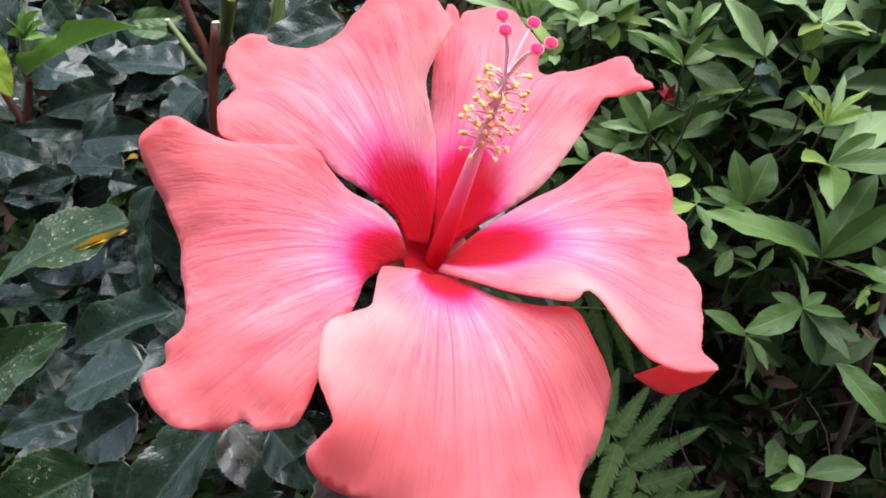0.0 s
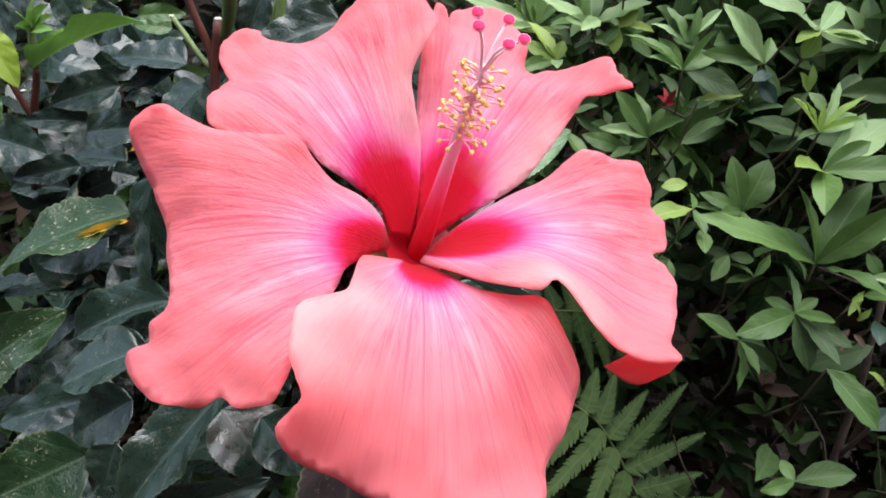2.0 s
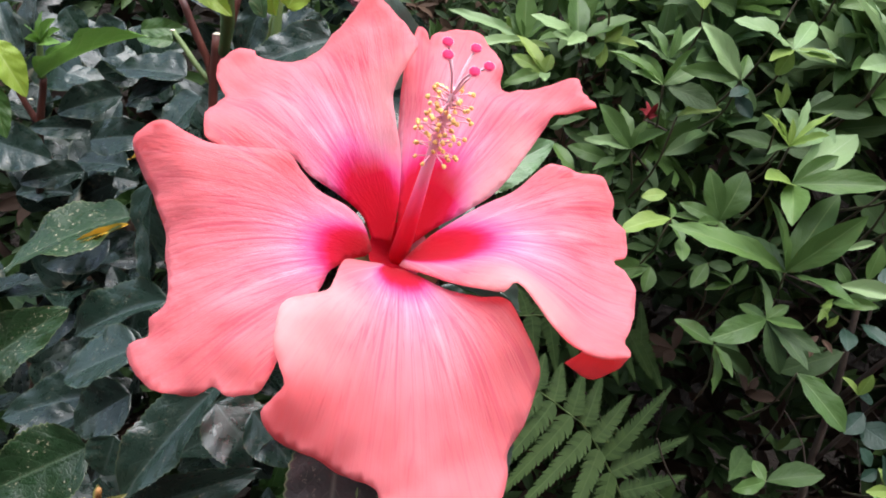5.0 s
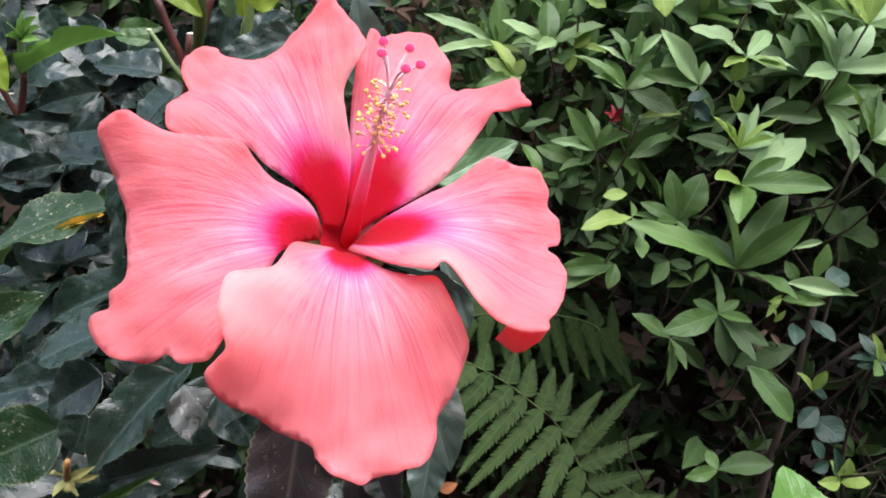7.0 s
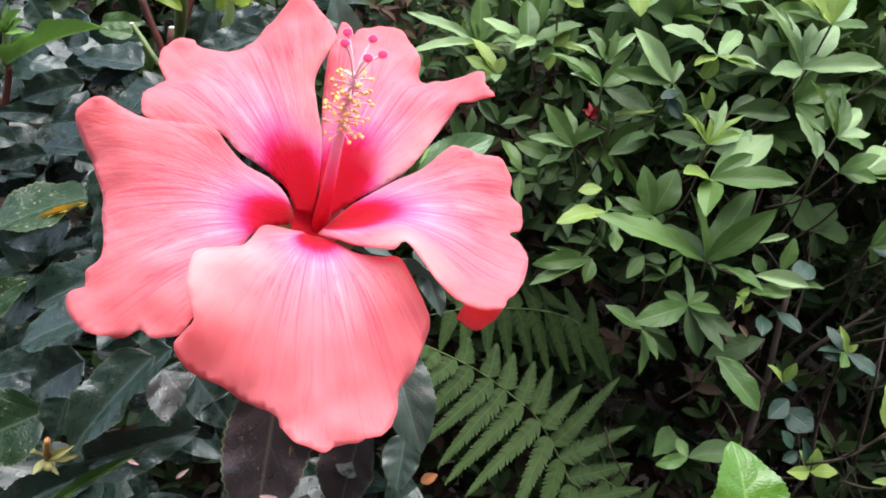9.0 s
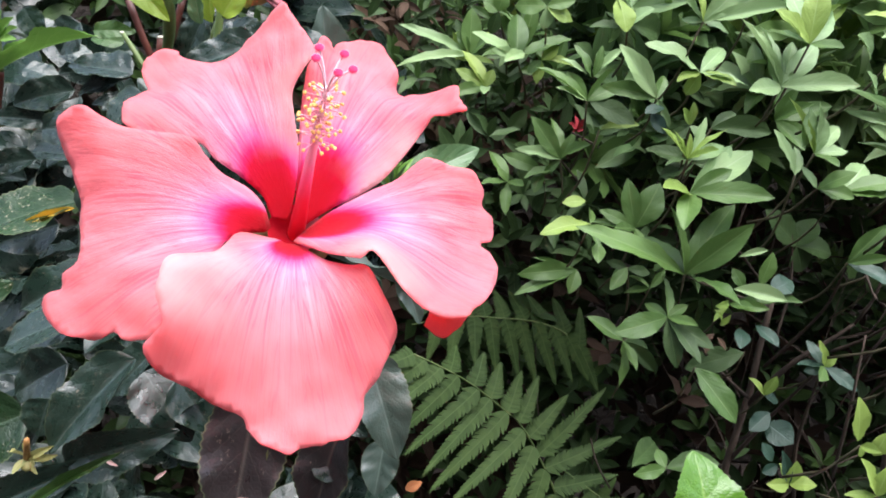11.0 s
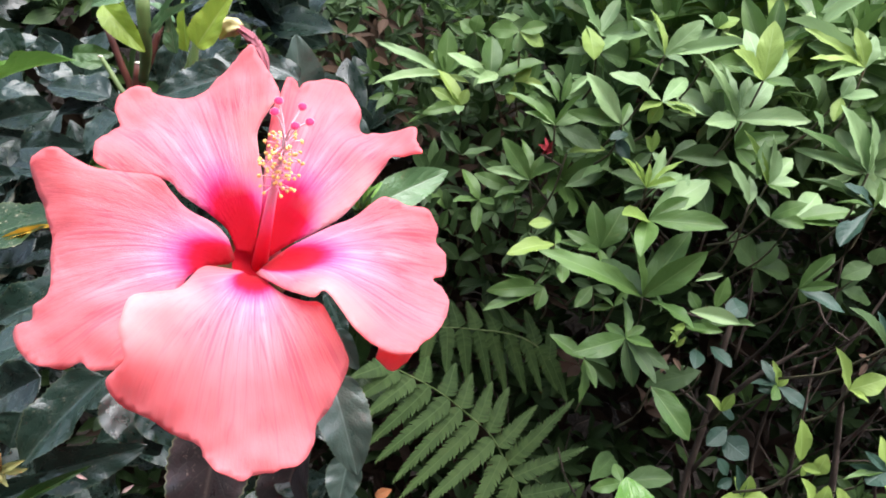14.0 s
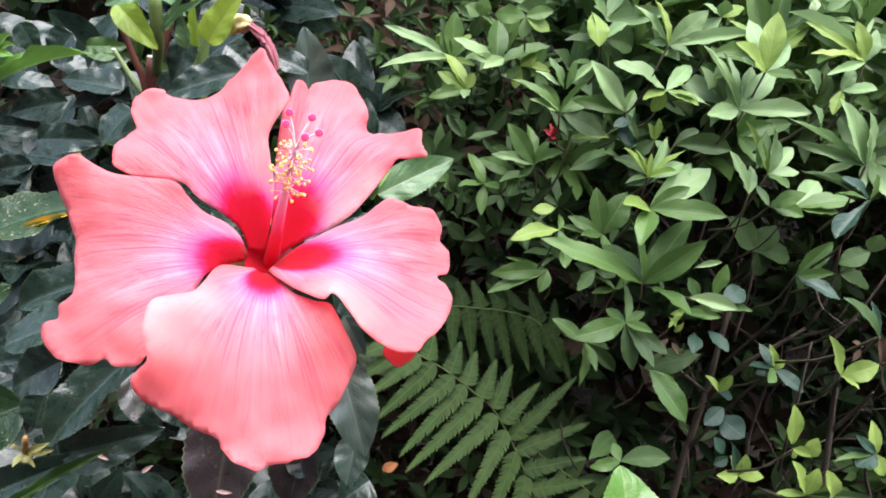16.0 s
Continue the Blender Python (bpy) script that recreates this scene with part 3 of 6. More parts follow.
petal([(154.9, 7.5, 5), (137.9, 12.7, 9), (140.8, 19.9, 13), (144.9, 26.9, 18), (144.8, 32.6, 22), (154.1, 44.0, 24), (155.0, 47.9, 26), (154.8, 50.4, 27), (153.1, 51.5, 28), (148.0, 54.4, 25), (144.0, 56.1, 22), (140.0, 58.3, 16), (137.0, 60.6, 11), (135.5, 64.2, 11), (133.6, 68.8, 10), (130.5, 71.4, 10), (127.3, 71.9, 10)]
      + [(125.0, 70.9, 10), (122.9, 69.6, 8), (122.7, 67.7, 7), (115.6, 63.4, 5), (109.2, 61.5, 9), (103.9, 63.3, 13), (98.1, 66.6, 18), (94.2, 69.2, 22), (92.1, 63.6, 24), (89.1, 57.1, 26), (84.1, 49.1, 28), (83.2, 44.9, 30), (87.4, 40.2, 27), (91.4, 35.7, 23), (90.4, 29.3, 20), (87.3, 22.0, 14), (89.8, 9.9, 9), (143.4, 2.8, 4)],
      [(112, 12, 9), (112, 25, 17), (112, 42, 20), (118, 56, 15), (100, 52, 23), (135, 45, 23)], seed=7)
petal([(100.0, 2.8, 4), (88.9, 10.8, 7), (88.5, 24.0, 9), (88.1, 35.3, 12), (86.6, 47.1, 18), (84.3, 53.6, 19), (83.6, 58.3, 19), (82.5, 60.3, 19), (80.4, 60.7, 16), (79.7, 59.6, 12), (78.2, 65.3, 10), (74.1, 70.1, 8), (69.0, 70.7, 8), (64.2, 67.6, 8)]
      + [(59.4, 62.6, 9), (56.9, 58.3, 4), (47.6, 61.3, 11), (41.3, 65.1, 19), (35.7, 60.1, 24), (29.7, 57.7, 29), (32.0, 56.0, 25), (36.6, 51.5, 21), (36.0, 48.0, 18), (31.3, 37.0, 14), (27.2, 28.4, 11), (27.1, 19.1, 8), (29.3, 11.0, 6), (26.2, 2.6, 3)],
      [(58, 12, 7), (58, 25, 13), (58, 40, 16), (64, 55, 14), (48, 48, 17)], seed=14)
petal([(-25.1, 2.7, 4), (20.5, 10.4, 8), (22.4, 22.4, 12), (20.9, 31.8, 16), (23.5, 40.1, 20), (22.8, 42.4, 21), (17.6, 47.5, 20), (15.4, 54.2, 19), (12.0, 56.5, 15), (8.7, 57.4, 13), (6.6, 56.6, 13), (4.9, 56.3, 13), (2.6, 58.3, 12), (-0.6, 59.6, 11), (-3.2, 59.7, 11), (-5.6, 58.6, 11), (-6.6, 55.9, 11), (-7.9, 55.4, 11), (-9.2, 58.2, 11)]
      + [(-11.0, 60.8, 10), (-14.0, 61.8, 11), (-17.6, 61.9, 11), (-22.4, 61.2, 14), (-27.6, 59.6, 19), (-31.6, 58.2, 24), (-36.5, 58.0, 34), (-39.5, 57.9, 40), (-41.0, 56.1, 38), (-42.9, 53.4, 37), (-44.1, 50.2, 36), (-45.4, 46.2, 37), (-46.5, 42.2, 40), (-45.9, 35.9, 43), (-46.1, 30.3, 46), (-52.2, 29.4, 42), (-57.3, 20.9, 30), (-69.5, 10.5, 17), (-90.4, 4.5, 5)],
      [(0, 12, 9), (0, 25, 17), (0, 42, 19), (-18, 40, 20), (-28, 34, 27), (-27, 47, 20), (-34, 51, 27), (-37, 41, 34)], fold=(26, 29), seed=21, label="coral-pink petal with a folded-over lower edge")
petal([(-149.4, 6.5, 4), (-157.0, 13.5, 13), (-148.0, 17.0, 22), (-135.4, 22.4, 30), (-129.9, 27.0, 38), (-132.3, 32.1, 45), (-133.1, 36.0, 51), (-130.1, 40.1, 51), (-127.4, 43.2, 51), (-122.4, 46.5, 51), (-120.2, 48.2, 51), (-121.4, 50.7, 48), (-122.3, 54.0, 45), (-119.0, 56.3, 42), (-115.7, 57.3, 40), (-109.1, 57.4, 37), (-103.1, 58.8, 35), (-98.0, 60.3, 33)]
      + [(-96.9, 62.6, 30), (-94.0, 65.3, 32), (-88.4, 67.9, 33), (-85.6, 66.9, 31), (-81.2, 66.5, 30), (-75.9, 66.0, 28), (-72.4, 63.0, 26), (-70.9, 60.4, 24), (-69.4, 57.3, 25), (-64.3, 54.4, 25), (-61.3, 52.3, 26), (-53.3, 47.2, 27), (-51.7, 43.8, 31), (-50.3, 37.2, 34), (-48.8, 30.9, 38), (-52.1, 26.5, 30), (-60.4, 18.8, 22), (-70.4, 10.2, 13), (-89.8, 5.4, 5)],
      [(-95, 8, 11), (-98, 20, 28), (-98, 35, 38), (-92, 50, 35), (-70, 40, 34), (-124, 32, 46), (-114, 36, 44)], seed=28)

# the staminal column with its anthers and five stigmas
tip = bloom(60.5, 20, 54)
column = part("staminal_column", tube("staminal_column", [bloom(0, 0, -2), bloom(58, 4.6, 14), bloom(60, 11.5, 34), tip], 0.0028, 0.0006, COLUMN, 18, 12), flower, "smooth red-pink staminal column")
anther = blob("anther", 0.00056, ANTHER, 0.7, 0.5, 2)
rnd = random.Random(5)
line = smooth_line([bloom(58, 4.6, 14), bloom(60, 11.5, 34), tip], 60)
for k in range(92):
    f = 0.57 + 0.41 * k / 91
    root = Vector(line[int(f * 59)])
    ax = (Vector(line[min(59, int(f * 59) + 2)]) - Vector(line[int(f * 59) - 2])).normalized()
    side = ax.orthogonal().normalized()
    turn = k * 2.4 + rnd.uniform(-0.4, 0.4)
    way = (side * math.cos(turn) + ax.cross(side) * math.sin(turn) + ax * rnd.uniform(0.1, 0.55)).normalized()
    end = root + way * rnd.uniform(0.0022, 0.0062)
    stem = part("filament", tube("filament", [root, root * 0.4 + end * 0.6 + ax * 0.0004, end], 0.00020, 0.00015, FILAMENT, 4, 6), column)
    part("anther", anther, column, "", Matrix.Translation(end) @ pose(0, 0, 0, rnd.uniform(0, 180), rnd.uniform(0, 180), 0))
def stigma_mesh():
    """A velvety button: a crimson cushion on a paler fringe."""
    rings = ((0.25, -0.55), (0.9, -0.45), (1.22, -0.12), (1.26, 0.05), (1.12, 0.14), (1.04, 0.22), (0.90, 0.38), (0.55, 0.52), (0.02, 0.56))
    verts = [Vector((r * math.cos(w) * k, r * math.sin(w) * k, h)) * 0.001 for r, h in rings for w, k in ((2 * math.pi * i / 18, 1 + 0.05 * math.sin(i * 2.7)) for i in range(19))]
    me = mesh_from("stigma", verts, grid_faces(19, len(rings)), None, STIGMA)
    me.materials.append(STIGMA_RIM)
    for k, f in enumerate(me.polygons):
        f.material_index = 1 if k < 18 * 4 else 0
    return me


pad = stigma_mesh()
for a, r, h in ((71, 24.5, 61.8), (68, 19.7, 64.4), (58.7, 26.9, 60), (50.3, 19.6, 63.5), (48.2, 24.1, 61)):
    end = bloom(a, r, h)
    part("style", tube("style", [tip * 0.96, tip * 0.55 + end * 0.45 + AXIS_N * 0.0008, end], 0.00034, 0.00028, COLUMN, 7, 6), column)
    part("stigma", pad, column, "velvety crimson stigma pad", Matrix.Translation(end) @ AXIS_N.to_track_quat("Z", "Y").to_matrix().to_4x4())
# the red floor of the throat, where the petals join
tv, tu = [], []
for j in range(7):
    for i in range(25):
        t, w = j / 6, 360 * i / 24
        tv.append(bloom(w, 0.6 + 7.4 * t, -0.5 + 5.0 * t * t))
        tu.append((i / 24, 0.02 + 0.08 * t))
part("corolla_tube", mesh_from("corolla_tube", tv, grid_faces(25, 7), tu, PETAL), flower, "deep crimson throat")
# calyx and stalk behind the throat
cv, cu = [], []
for j in range(8):
    for i in range(21):
        t, w = j / 7, 2 * math.pi * i / 20
        r = 2 + 11.0 * t ** 0.8
        h = -17 + 22 * t * (1 - 0.30 * t * (0.5 + 0.5 * math.cos(5 * w)))
        cv.append(bloom(math.degrees(w), r, h))
        cu.append((i / 20, t))
part("calyx", mesh_from("calyx", cv, grid_faces(21, 8), cu, CALYX), flower, "green five-toothed calyx")
part("flower_stalk", tube("flower_stalk", [bloom(0, 0, -13), bloom(250, 6, -38), bloom(255, 26, -66), bloom(258, 62, -84)], 0.0017, 0.0022, CALYX, 12, 8), flower, "green flower stalk")


# ---- the hibiscus shrub ----
hibiscus = empty("hibiscus_shrub", (-0.05, 0.30, 0.0), "hibiscus shrub with glossy dark blue-green toothed leaves", "shrub")
H0 = Vector(hibiscus.location)


def stalk(parent, name, points, r0, r1, material, label="", n=9, knots=0.15, sides=8):
    o = parent.location if parent.parent is None else parent.parent.location
    return part(name, tube(name, [Vector(p) - o for p in points], r0, r1, material, n, sides, knots), parent, label)


leaf(hibiscus, "hibiscus", HB_SPOT, (-0.1126, 0.2830, 0.9390), (-0.1642, 0.2680, 0.9231), 0.0336, 8)
leaf(hibiscus, "hibiscus", HB_YELLOW, (-0.1106, 0.2760, 0.9376), (-0.1387, 0.2680, 0.9279), 0.0032, 0)
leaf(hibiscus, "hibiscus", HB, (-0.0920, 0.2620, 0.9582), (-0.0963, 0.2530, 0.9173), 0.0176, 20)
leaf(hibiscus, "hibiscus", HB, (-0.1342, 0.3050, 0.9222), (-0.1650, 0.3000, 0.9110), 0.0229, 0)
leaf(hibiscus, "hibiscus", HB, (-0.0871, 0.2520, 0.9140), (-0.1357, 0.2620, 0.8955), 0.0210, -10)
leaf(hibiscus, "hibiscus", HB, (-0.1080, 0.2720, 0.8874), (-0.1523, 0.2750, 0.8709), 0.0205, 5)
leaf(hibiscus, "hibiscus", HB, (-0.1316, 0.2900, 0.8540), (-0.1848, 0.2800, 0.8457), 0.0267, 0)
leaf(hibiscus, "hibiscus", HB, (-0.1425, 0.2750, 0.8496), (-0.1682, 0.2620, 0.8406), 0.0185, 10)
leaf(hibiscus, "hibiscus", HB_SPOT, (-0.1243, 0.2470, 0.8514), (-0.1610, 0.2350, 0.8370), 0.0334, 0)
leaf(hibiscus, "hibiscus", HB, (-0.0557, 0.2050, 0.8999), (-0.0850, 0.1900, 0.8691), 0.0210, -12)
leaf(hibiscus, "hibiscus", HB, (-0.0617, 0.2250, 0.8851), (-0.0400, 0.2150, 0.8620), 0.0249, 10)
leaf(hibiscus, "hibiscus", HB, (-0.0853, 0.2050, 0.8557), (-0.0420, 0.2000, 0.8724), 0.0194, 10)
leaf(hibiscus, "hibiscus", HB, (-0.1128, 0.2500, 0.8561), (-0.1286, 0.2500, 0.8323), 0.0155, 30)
leaf(hibiscus, "hibiscus", HB_PURPLE, (-0.0141, 0.2150, 0.8861), (-0.0203, 0.1950, 0.8324), 0.0326, -8)
leaf(hibiscus, "hibiscus", HB_PURPLE, (0.0208, 0.2050, 0.8804), (0.0084, 0.2000, 0.8392), 0.0235, 12)
leaf(hibiscus, "hibiscus", HB_SHEEN, (0.0265, 0.2250, 0.8974), (0.0418, 0.2100, 0.8608), 0.0227, 8)
leaf(hibiscus, "hibiscus", HB_SHEEN, (0.0250, 0.2500, 0.9074), (0.0353, 0.2450, 0.8902), 0.0110, 0)
leaf(hibiscus, "hibiscus", HB, (0.0180, 0.2600, 0.9195), (0.0287, 0.2600, 0.8990), 0.0133, 0)
leaf(hibiscus, "hibiscus", HB_SHEEN, (0.0320, 0.2600, 0.8394), (0.0286, 0.2500, 0.8166), 0.0176, -15)
leaf(hibiscus, "hibiscus", HB, (0.0373, 0.2900, 0.7916), (0.0218, 0.2800, 0.7830), 0.0265, 0)
leaf(hibiscus, "hibiscus", HB_GREY, (0.0303, 0.3300, 0.9450), (0.0712, 0.3450, 0.9662), 0.0206, 15)
leaf(hibiscus, "hibiscus", HB_GREEN, (0.0279, 0.3000, 0.9507), (0.0377, 0.3100, 0.9638), 0.0040, 0)
leaf(hibiscus, "hibiscus", HB_GREEN, (0.0251, 0.3000, 0.9490), (0.0324, 0.3000, 0.9627), 0.0034, 0)
leaf(hibiscus, "hibiscus", HB, (0.0287, 0.3100, 0.9392), (0.0215, 0.3000, 0.9294), 0.0088, 0)
leaf(hibiscus, "hibiscus", HB_GREEN, (-0.1466, 0.2900, 0.9946), (-0.1006, 0.2830, 1.0162), 0.0124, -10)
leaf(hibiscus, "hibiscus", HB_MID, (-0.1079, 0.3000, 1.0138), (-0.0893, 0.3000, 1.0152), 0.0085, 0)
leaf(hibiscus, "hibiscus", HB_MID, (-0.0988, 0.3100, 1.0092), (-0.1149, 0.3100, 1.0113), 0.0093, 0)
leaf(hibiscus, "hibiscus", HB, (-0.0849, 0.2850, 0.9966), (-0.1158, 0.2900, 1.0003), 0.0198, 5)
leaf(hibiscus, "hibiscus", HB, (-0.0880, 0.2900, 0.9946), (-0.1115, 0.2880, 0.9864), 0.0097, 0)
leaf(hibiscus, "hibiscus", HB, (-0.1185, 0.3000, 0.9871), (-0.1462, 0.2950, 0.9806), 0.0161, 0)
leaf(hibiscus, "hibiscus", HB, (-0.1268, 0.2850, 0.9704), (-0.0934, 0.2750, 0.9751), 0.0159, 0)
leaf(hibiscus, "hibiscus", HB, (-0.1317, 0.3000, 0.9729), (-0.1593, 0.2950, 0.9741), 0.0112, 0)
leaf(hibiscus, "hibiscus", HB, (-0.1700, 0.2900, 0.9685), (-0.1444, 0.2850, 0.9621), 0.0212, 0)
leaf(hibiscus, "hibiscus", HB, (-0.1391, 0.3000, 0.9544), (-0.1663, 0.2950, 0.9498), 0.0125, 0)
leaf(hibiscus, "hibiscus", HB, (-0.1510, 0.3100, 0.9424), (-0.1786, 0.3100, 0.9433), 0.0131, 0)
leaf(hibiscus, "hibiscus", HB_SPOT, (-0.1668, 0.2500, 0.8820), (-0.1251, 0.2400, 0.9137), 0.0258, 10)
leaf(hibiscus, "hibiscus", HB_YOUNG, (-0.1518, 0.2700, 1.0089), (-0.1413, 0.2700, 0.9892), 0.0123, 0)
leaf(hibiscus, "hibiscus", HB, (-0.1589, 0.2900, 1.0232), (-0.1476, 0.2800, 0.9978), 0.0145, 0)
leaf(hibiscus, "hibiscus", HB_MID, (-0.1491, 0.2600, 0.9938), (-0.1456, 0.2600, 0.9740), 0.0096, 0)
leaf(hibiscus, "hibiscus", HB, (-0.0743, 0.2700, 0.9898), (-0.0889, 0.2650, 0.9749), 0.0200, 0)
leaf(hibiscus, "hibiscus", HB, (-0.1467, 0.3100, 0.9954), (-0.1294, 0.3100, 0.9909), 0.0135, 0)
leaf(hibiscus, "hibiscus", HB, (-0.1651, 0.3200, 0.9995), (-0.1468, 0.3200, 1.0066), 0.0170, 0)
leaf(hibiscus, "hibiscus", HB, (-0.1242, 0.3100, 0.9552), (-0.1543, 0.3200, 0.9557), 0.0166, 0)
leaf(hibiscus, "hibiscus", HB_YELLOW, (-0.1131, 0.2900, 0.9623), (-0.1069, 0.2850, 0.9639), 0.0054, 0)
leaf(hibiscus, "hibiscus", HB, (-0.1261, 0.3000, 0.9522), (-0.1156, 0.3000, 0.9499), 0.0104, 0)
leaf(hibiscus, "hibiscus", HB, (-0.1444, 0.3400, 1.0064), (-0.1278, 0.3400, 0.9942), 0.0174, 0)
leaf(hibiscus, "hibiscus", HB, (-0.1174, 0.3300, 1.0019), (-0.1018, 0.3300, 1.0068), 0.0110, 0)
leaf(hibiscus, "hibiscus", HB, (-0.0209, 0.2550, 1.0118), (-0.0527, 0.2500, 1.0013), 0.0177, 10)
leaf(hibiscus, "hibiscus", HB_SHEEN, (-0.0037, 0.3100, 0.9907), (-0.0056, 0.3050, 1.0302), 0.0236, 20)
leaf(hibiscus, "hibiscus", HB, (-0.0029, 0.3000, 1.0093), (-0.0219, 0.2950, 1.0185), 0.0129, 0)
leaf(hibiscus, "hibiscus", HB, (-0.0575, 0.3000, 1.0233), (-0.0692, 0.3000, 0.9990), 0.0147, 0)
leaf(hibiscus, "hibiscus", HB_YOUNG, (-0.0702, 0.2500, 1.0354), (-0.0534, 0.2450, 1.0195), 0.0112, 0)
leaf(hibiscus, "hibiscus", HB_GREY, (-0.0465, 0.2620, 1.0186), (-0.0478, 0.2580, 1.0339), 0.0067, 0)
leaf(hibiscus, "hibiscus", HB_YOUNG, (-0.0379, 0.2620, 1.0220), (-0.0208, 0.2560, 1.0450), 0.0137, 0)
leaf(hibiscus, "hibiscus", HB_YOUNG, (-0.0438, 0.2680, 1.0195), (-0.0439, 0.2620, 1.0404), 0.0068, 0)
leaf(hibiscus, "hibiscus", HB_GREY, (-0.0567, 0.2620, 1.0247), (-0.0388, 0.2550, 1.0402), 0.0031, 0)
leaf(hibiscus, "hibiscus", HB_GREY, (-0.0628, 0.2620, 1.0260), (-0.0720, 0.2550, 1.0385), 0.0034, 0)
leaf(hibiscus, "hibiscus", HB_GREY, (-0.0614, 0.2620, 1.0243), (-0.0677, 0.2570, 1.0266), 0.0024, 0)
leaf(hibiscus, "hibiscus", HB_GREY, (-0.0570, 0.2680, 1.0259), (-0.0467, 0.2620, 1.0415), 0.0053, 0)
leaf(hibiscus, "hibiscus", HB_YOUNG, (-0.0650, 0.2650, 1.0254), (-0.0681, 0.2620, 1.0395), 0.0043, 0)
leaf(hibiscus, "hibiscus", HB_GREY, (-0.0564, 0.2900, 1.0310), (-0.0649, 0.2800, 1.0397), 0.0096, 0)
leaf(hibiscus, "hibiscus", HB_GREY, (-0.0558, 0.2400, 1.0394), (-0.0712, 0.2400, 1.0351), 0.0075, 0)
leaf(hibiscus, "hibiscus", HB, (-0.0447, 0.3100, 1.0187), (-0.0311, 0.3100, 1.0091), 0.0148, 0)
leaf(hibiscus, "hibiscus", HB, (-0.0595, 0.3300, 1.0112), (-0.0420, 0.3300, 1.0237), 0.0156, 0)
leaf(hibiscus, "hibiscus", HB, (-0.1285, 0.3300, 1.0172), (-0.1414, 0.3300, 1.0022), 0.0203, 0)
leaf(hibiscus, "hibiscus", HB, (-0.1381, 0.3000, 1.0222), (-0.1304, 0.3000, 1.0074), 0.0127, 0)
leaf(hibiscus, "hibiscus", HB, (0.0212, 0.2000, 0.8592), (0.0079, 0.2100, 0.8683), 0.0149, 0)
leaf(hibiscus, "hibiscus", HB, (0.0612, 0.3600, 0.9476), (0.0318, 0.3300, 0.9463), 0.0041, 0)
leaf(hibiscus, "hibiscus", HB, (-0.0470, 0.2200, 0.8852), (-0.0336, 0.2200, 0.8634), 0.0219, 0)
leaf(hibiscus, "hibiscus", HB, (-0.0636, 0.2400, 0.8867), (-0.0842, 0.2400, 0.8662), 0.0196, 0)
leaf(hibiscus, "hibiscus", HB_FRESH, (0.1316, 0.1350, 0.8851), (0.1293, 0.1470, 0.9083), 0.0262, 12)
leaf(hibiscus, "hibiscus", HB, (-0.1002, 0.2400, 0.8795), (-0.1274, 0.2400, 0.8629), 0.0239, 0)
leaf(hibiscus, "hibiscus", HB, (-0.0905, 0.2300, 0.9041), (-0.1208, 0.2300, 0.8910), 0.0253, 0)
leaf(hibiscus, "hibiscus", HB, (-0.0976, 0.2200, 0.8738), (-0.1042, 0.2200, 0.8566), 0.0171, 10)
leaf(hibiscus, "hibiscus", HB, (-0.0348, 0.2200, 0.8789), (-0.0619, 0.2300, 0.8538), 0.0163, 0)
leaf(hibiscus, "hibiscus", HB_MID, (-0.0982, 0.1900, 0.8416), (-0.0606, 0.1930, 0.8688), 0.0042, 25)
leaf(hibiscus, "hibiscus", HB, (-0.1199, 0.2050, 0.8316), (-0.0722, 0.2000, 0.8597), 0.0157, 0)
leaf(hibiscus, "hibiscus", HB_SHEEN, (0.0350, 0.2420, 0.9330), (0.0470, 0.2380, 0.9060), 0.0125, -10)
leaf(hibiscus, "hibiscus", HB_SHEEN, (0.0070, 0.2320, 0.9360), (0.0480, 0.2380, 0.9190), 0.0105, -30)
leaf(hibiscus, "hibiscus", HB_SHEEN, (0.0120, 0.2250, 0.9440), (0.0310, 0.2375, 0.9580), 0.0095, 20)
leaf(hibiscus, "plain", HB_GREY, (0.0270, 0.3020, 0.9490), (0.0220, 0.2950, 0.9550), 0.0024, -30)
leaf(hibiscus, "plain", HB_GREEN, (0.0270, 0.3020, 0.9490), (0.0240, 0.2950, 0.9610), 0.0024, -18)
leaf(hibiscus, "plain", HB_GREY, (0.0280, 0.3020, 0.9490), (0.0280, 0.2950, 0.9640), 0.0024, -6)
leaf(hibiscus, "plain", HB_GREEN, (0.0290, 0.3020, 0.9490), (0.0310, 0.2950, 0.9660), 0.0024, 6)
leaf(hibiscus, "plain", HB_GREY, (0.0290, 0.3020, 0.9490), (0.0350, 0.2950, 0.9620), 0.0024, 18)
leaf(hibiscus, "plain", HB_GREEN, (0.0300, 0.3020, 0.9490), (0.0330, 0.2950, 0.9570), 0.0024, 30)
stalk(hibiscus, "branch", [(-0.0827, 0.3000, 0.9455), (-0.0783, 0.2920, 0.9771), (-0.0749, 0.2880, 0.9969), (-0.0715, 0.2850, 1.0126)], 0.0021, 0.0018, STEM_RED, "red-brown pruned branch with a pale cut end")
stalk(hibiscus, "branch", [(-0.0754, 0.2890, 0.9926), (-0.0772, 0.2880, 1.0032), (-0.0800, 0.2860, 1.0124), (-0.0842, 0.2840, 1.0272)], 0.0018, 0.0015, STEM_RED, "red-brown hibiscus branch")
stalk(hibiscus, "branch", [(-0.0744, 0.2890, 0.9947), (-0.0698, 0.2870, 1.0074), (-0.0662, 0.2860, 1.0155), (-0.0613, 0.2850, 1.0293)], 0.0019, 0.0016, STEM_RED, "red-brown hibiscus branch")
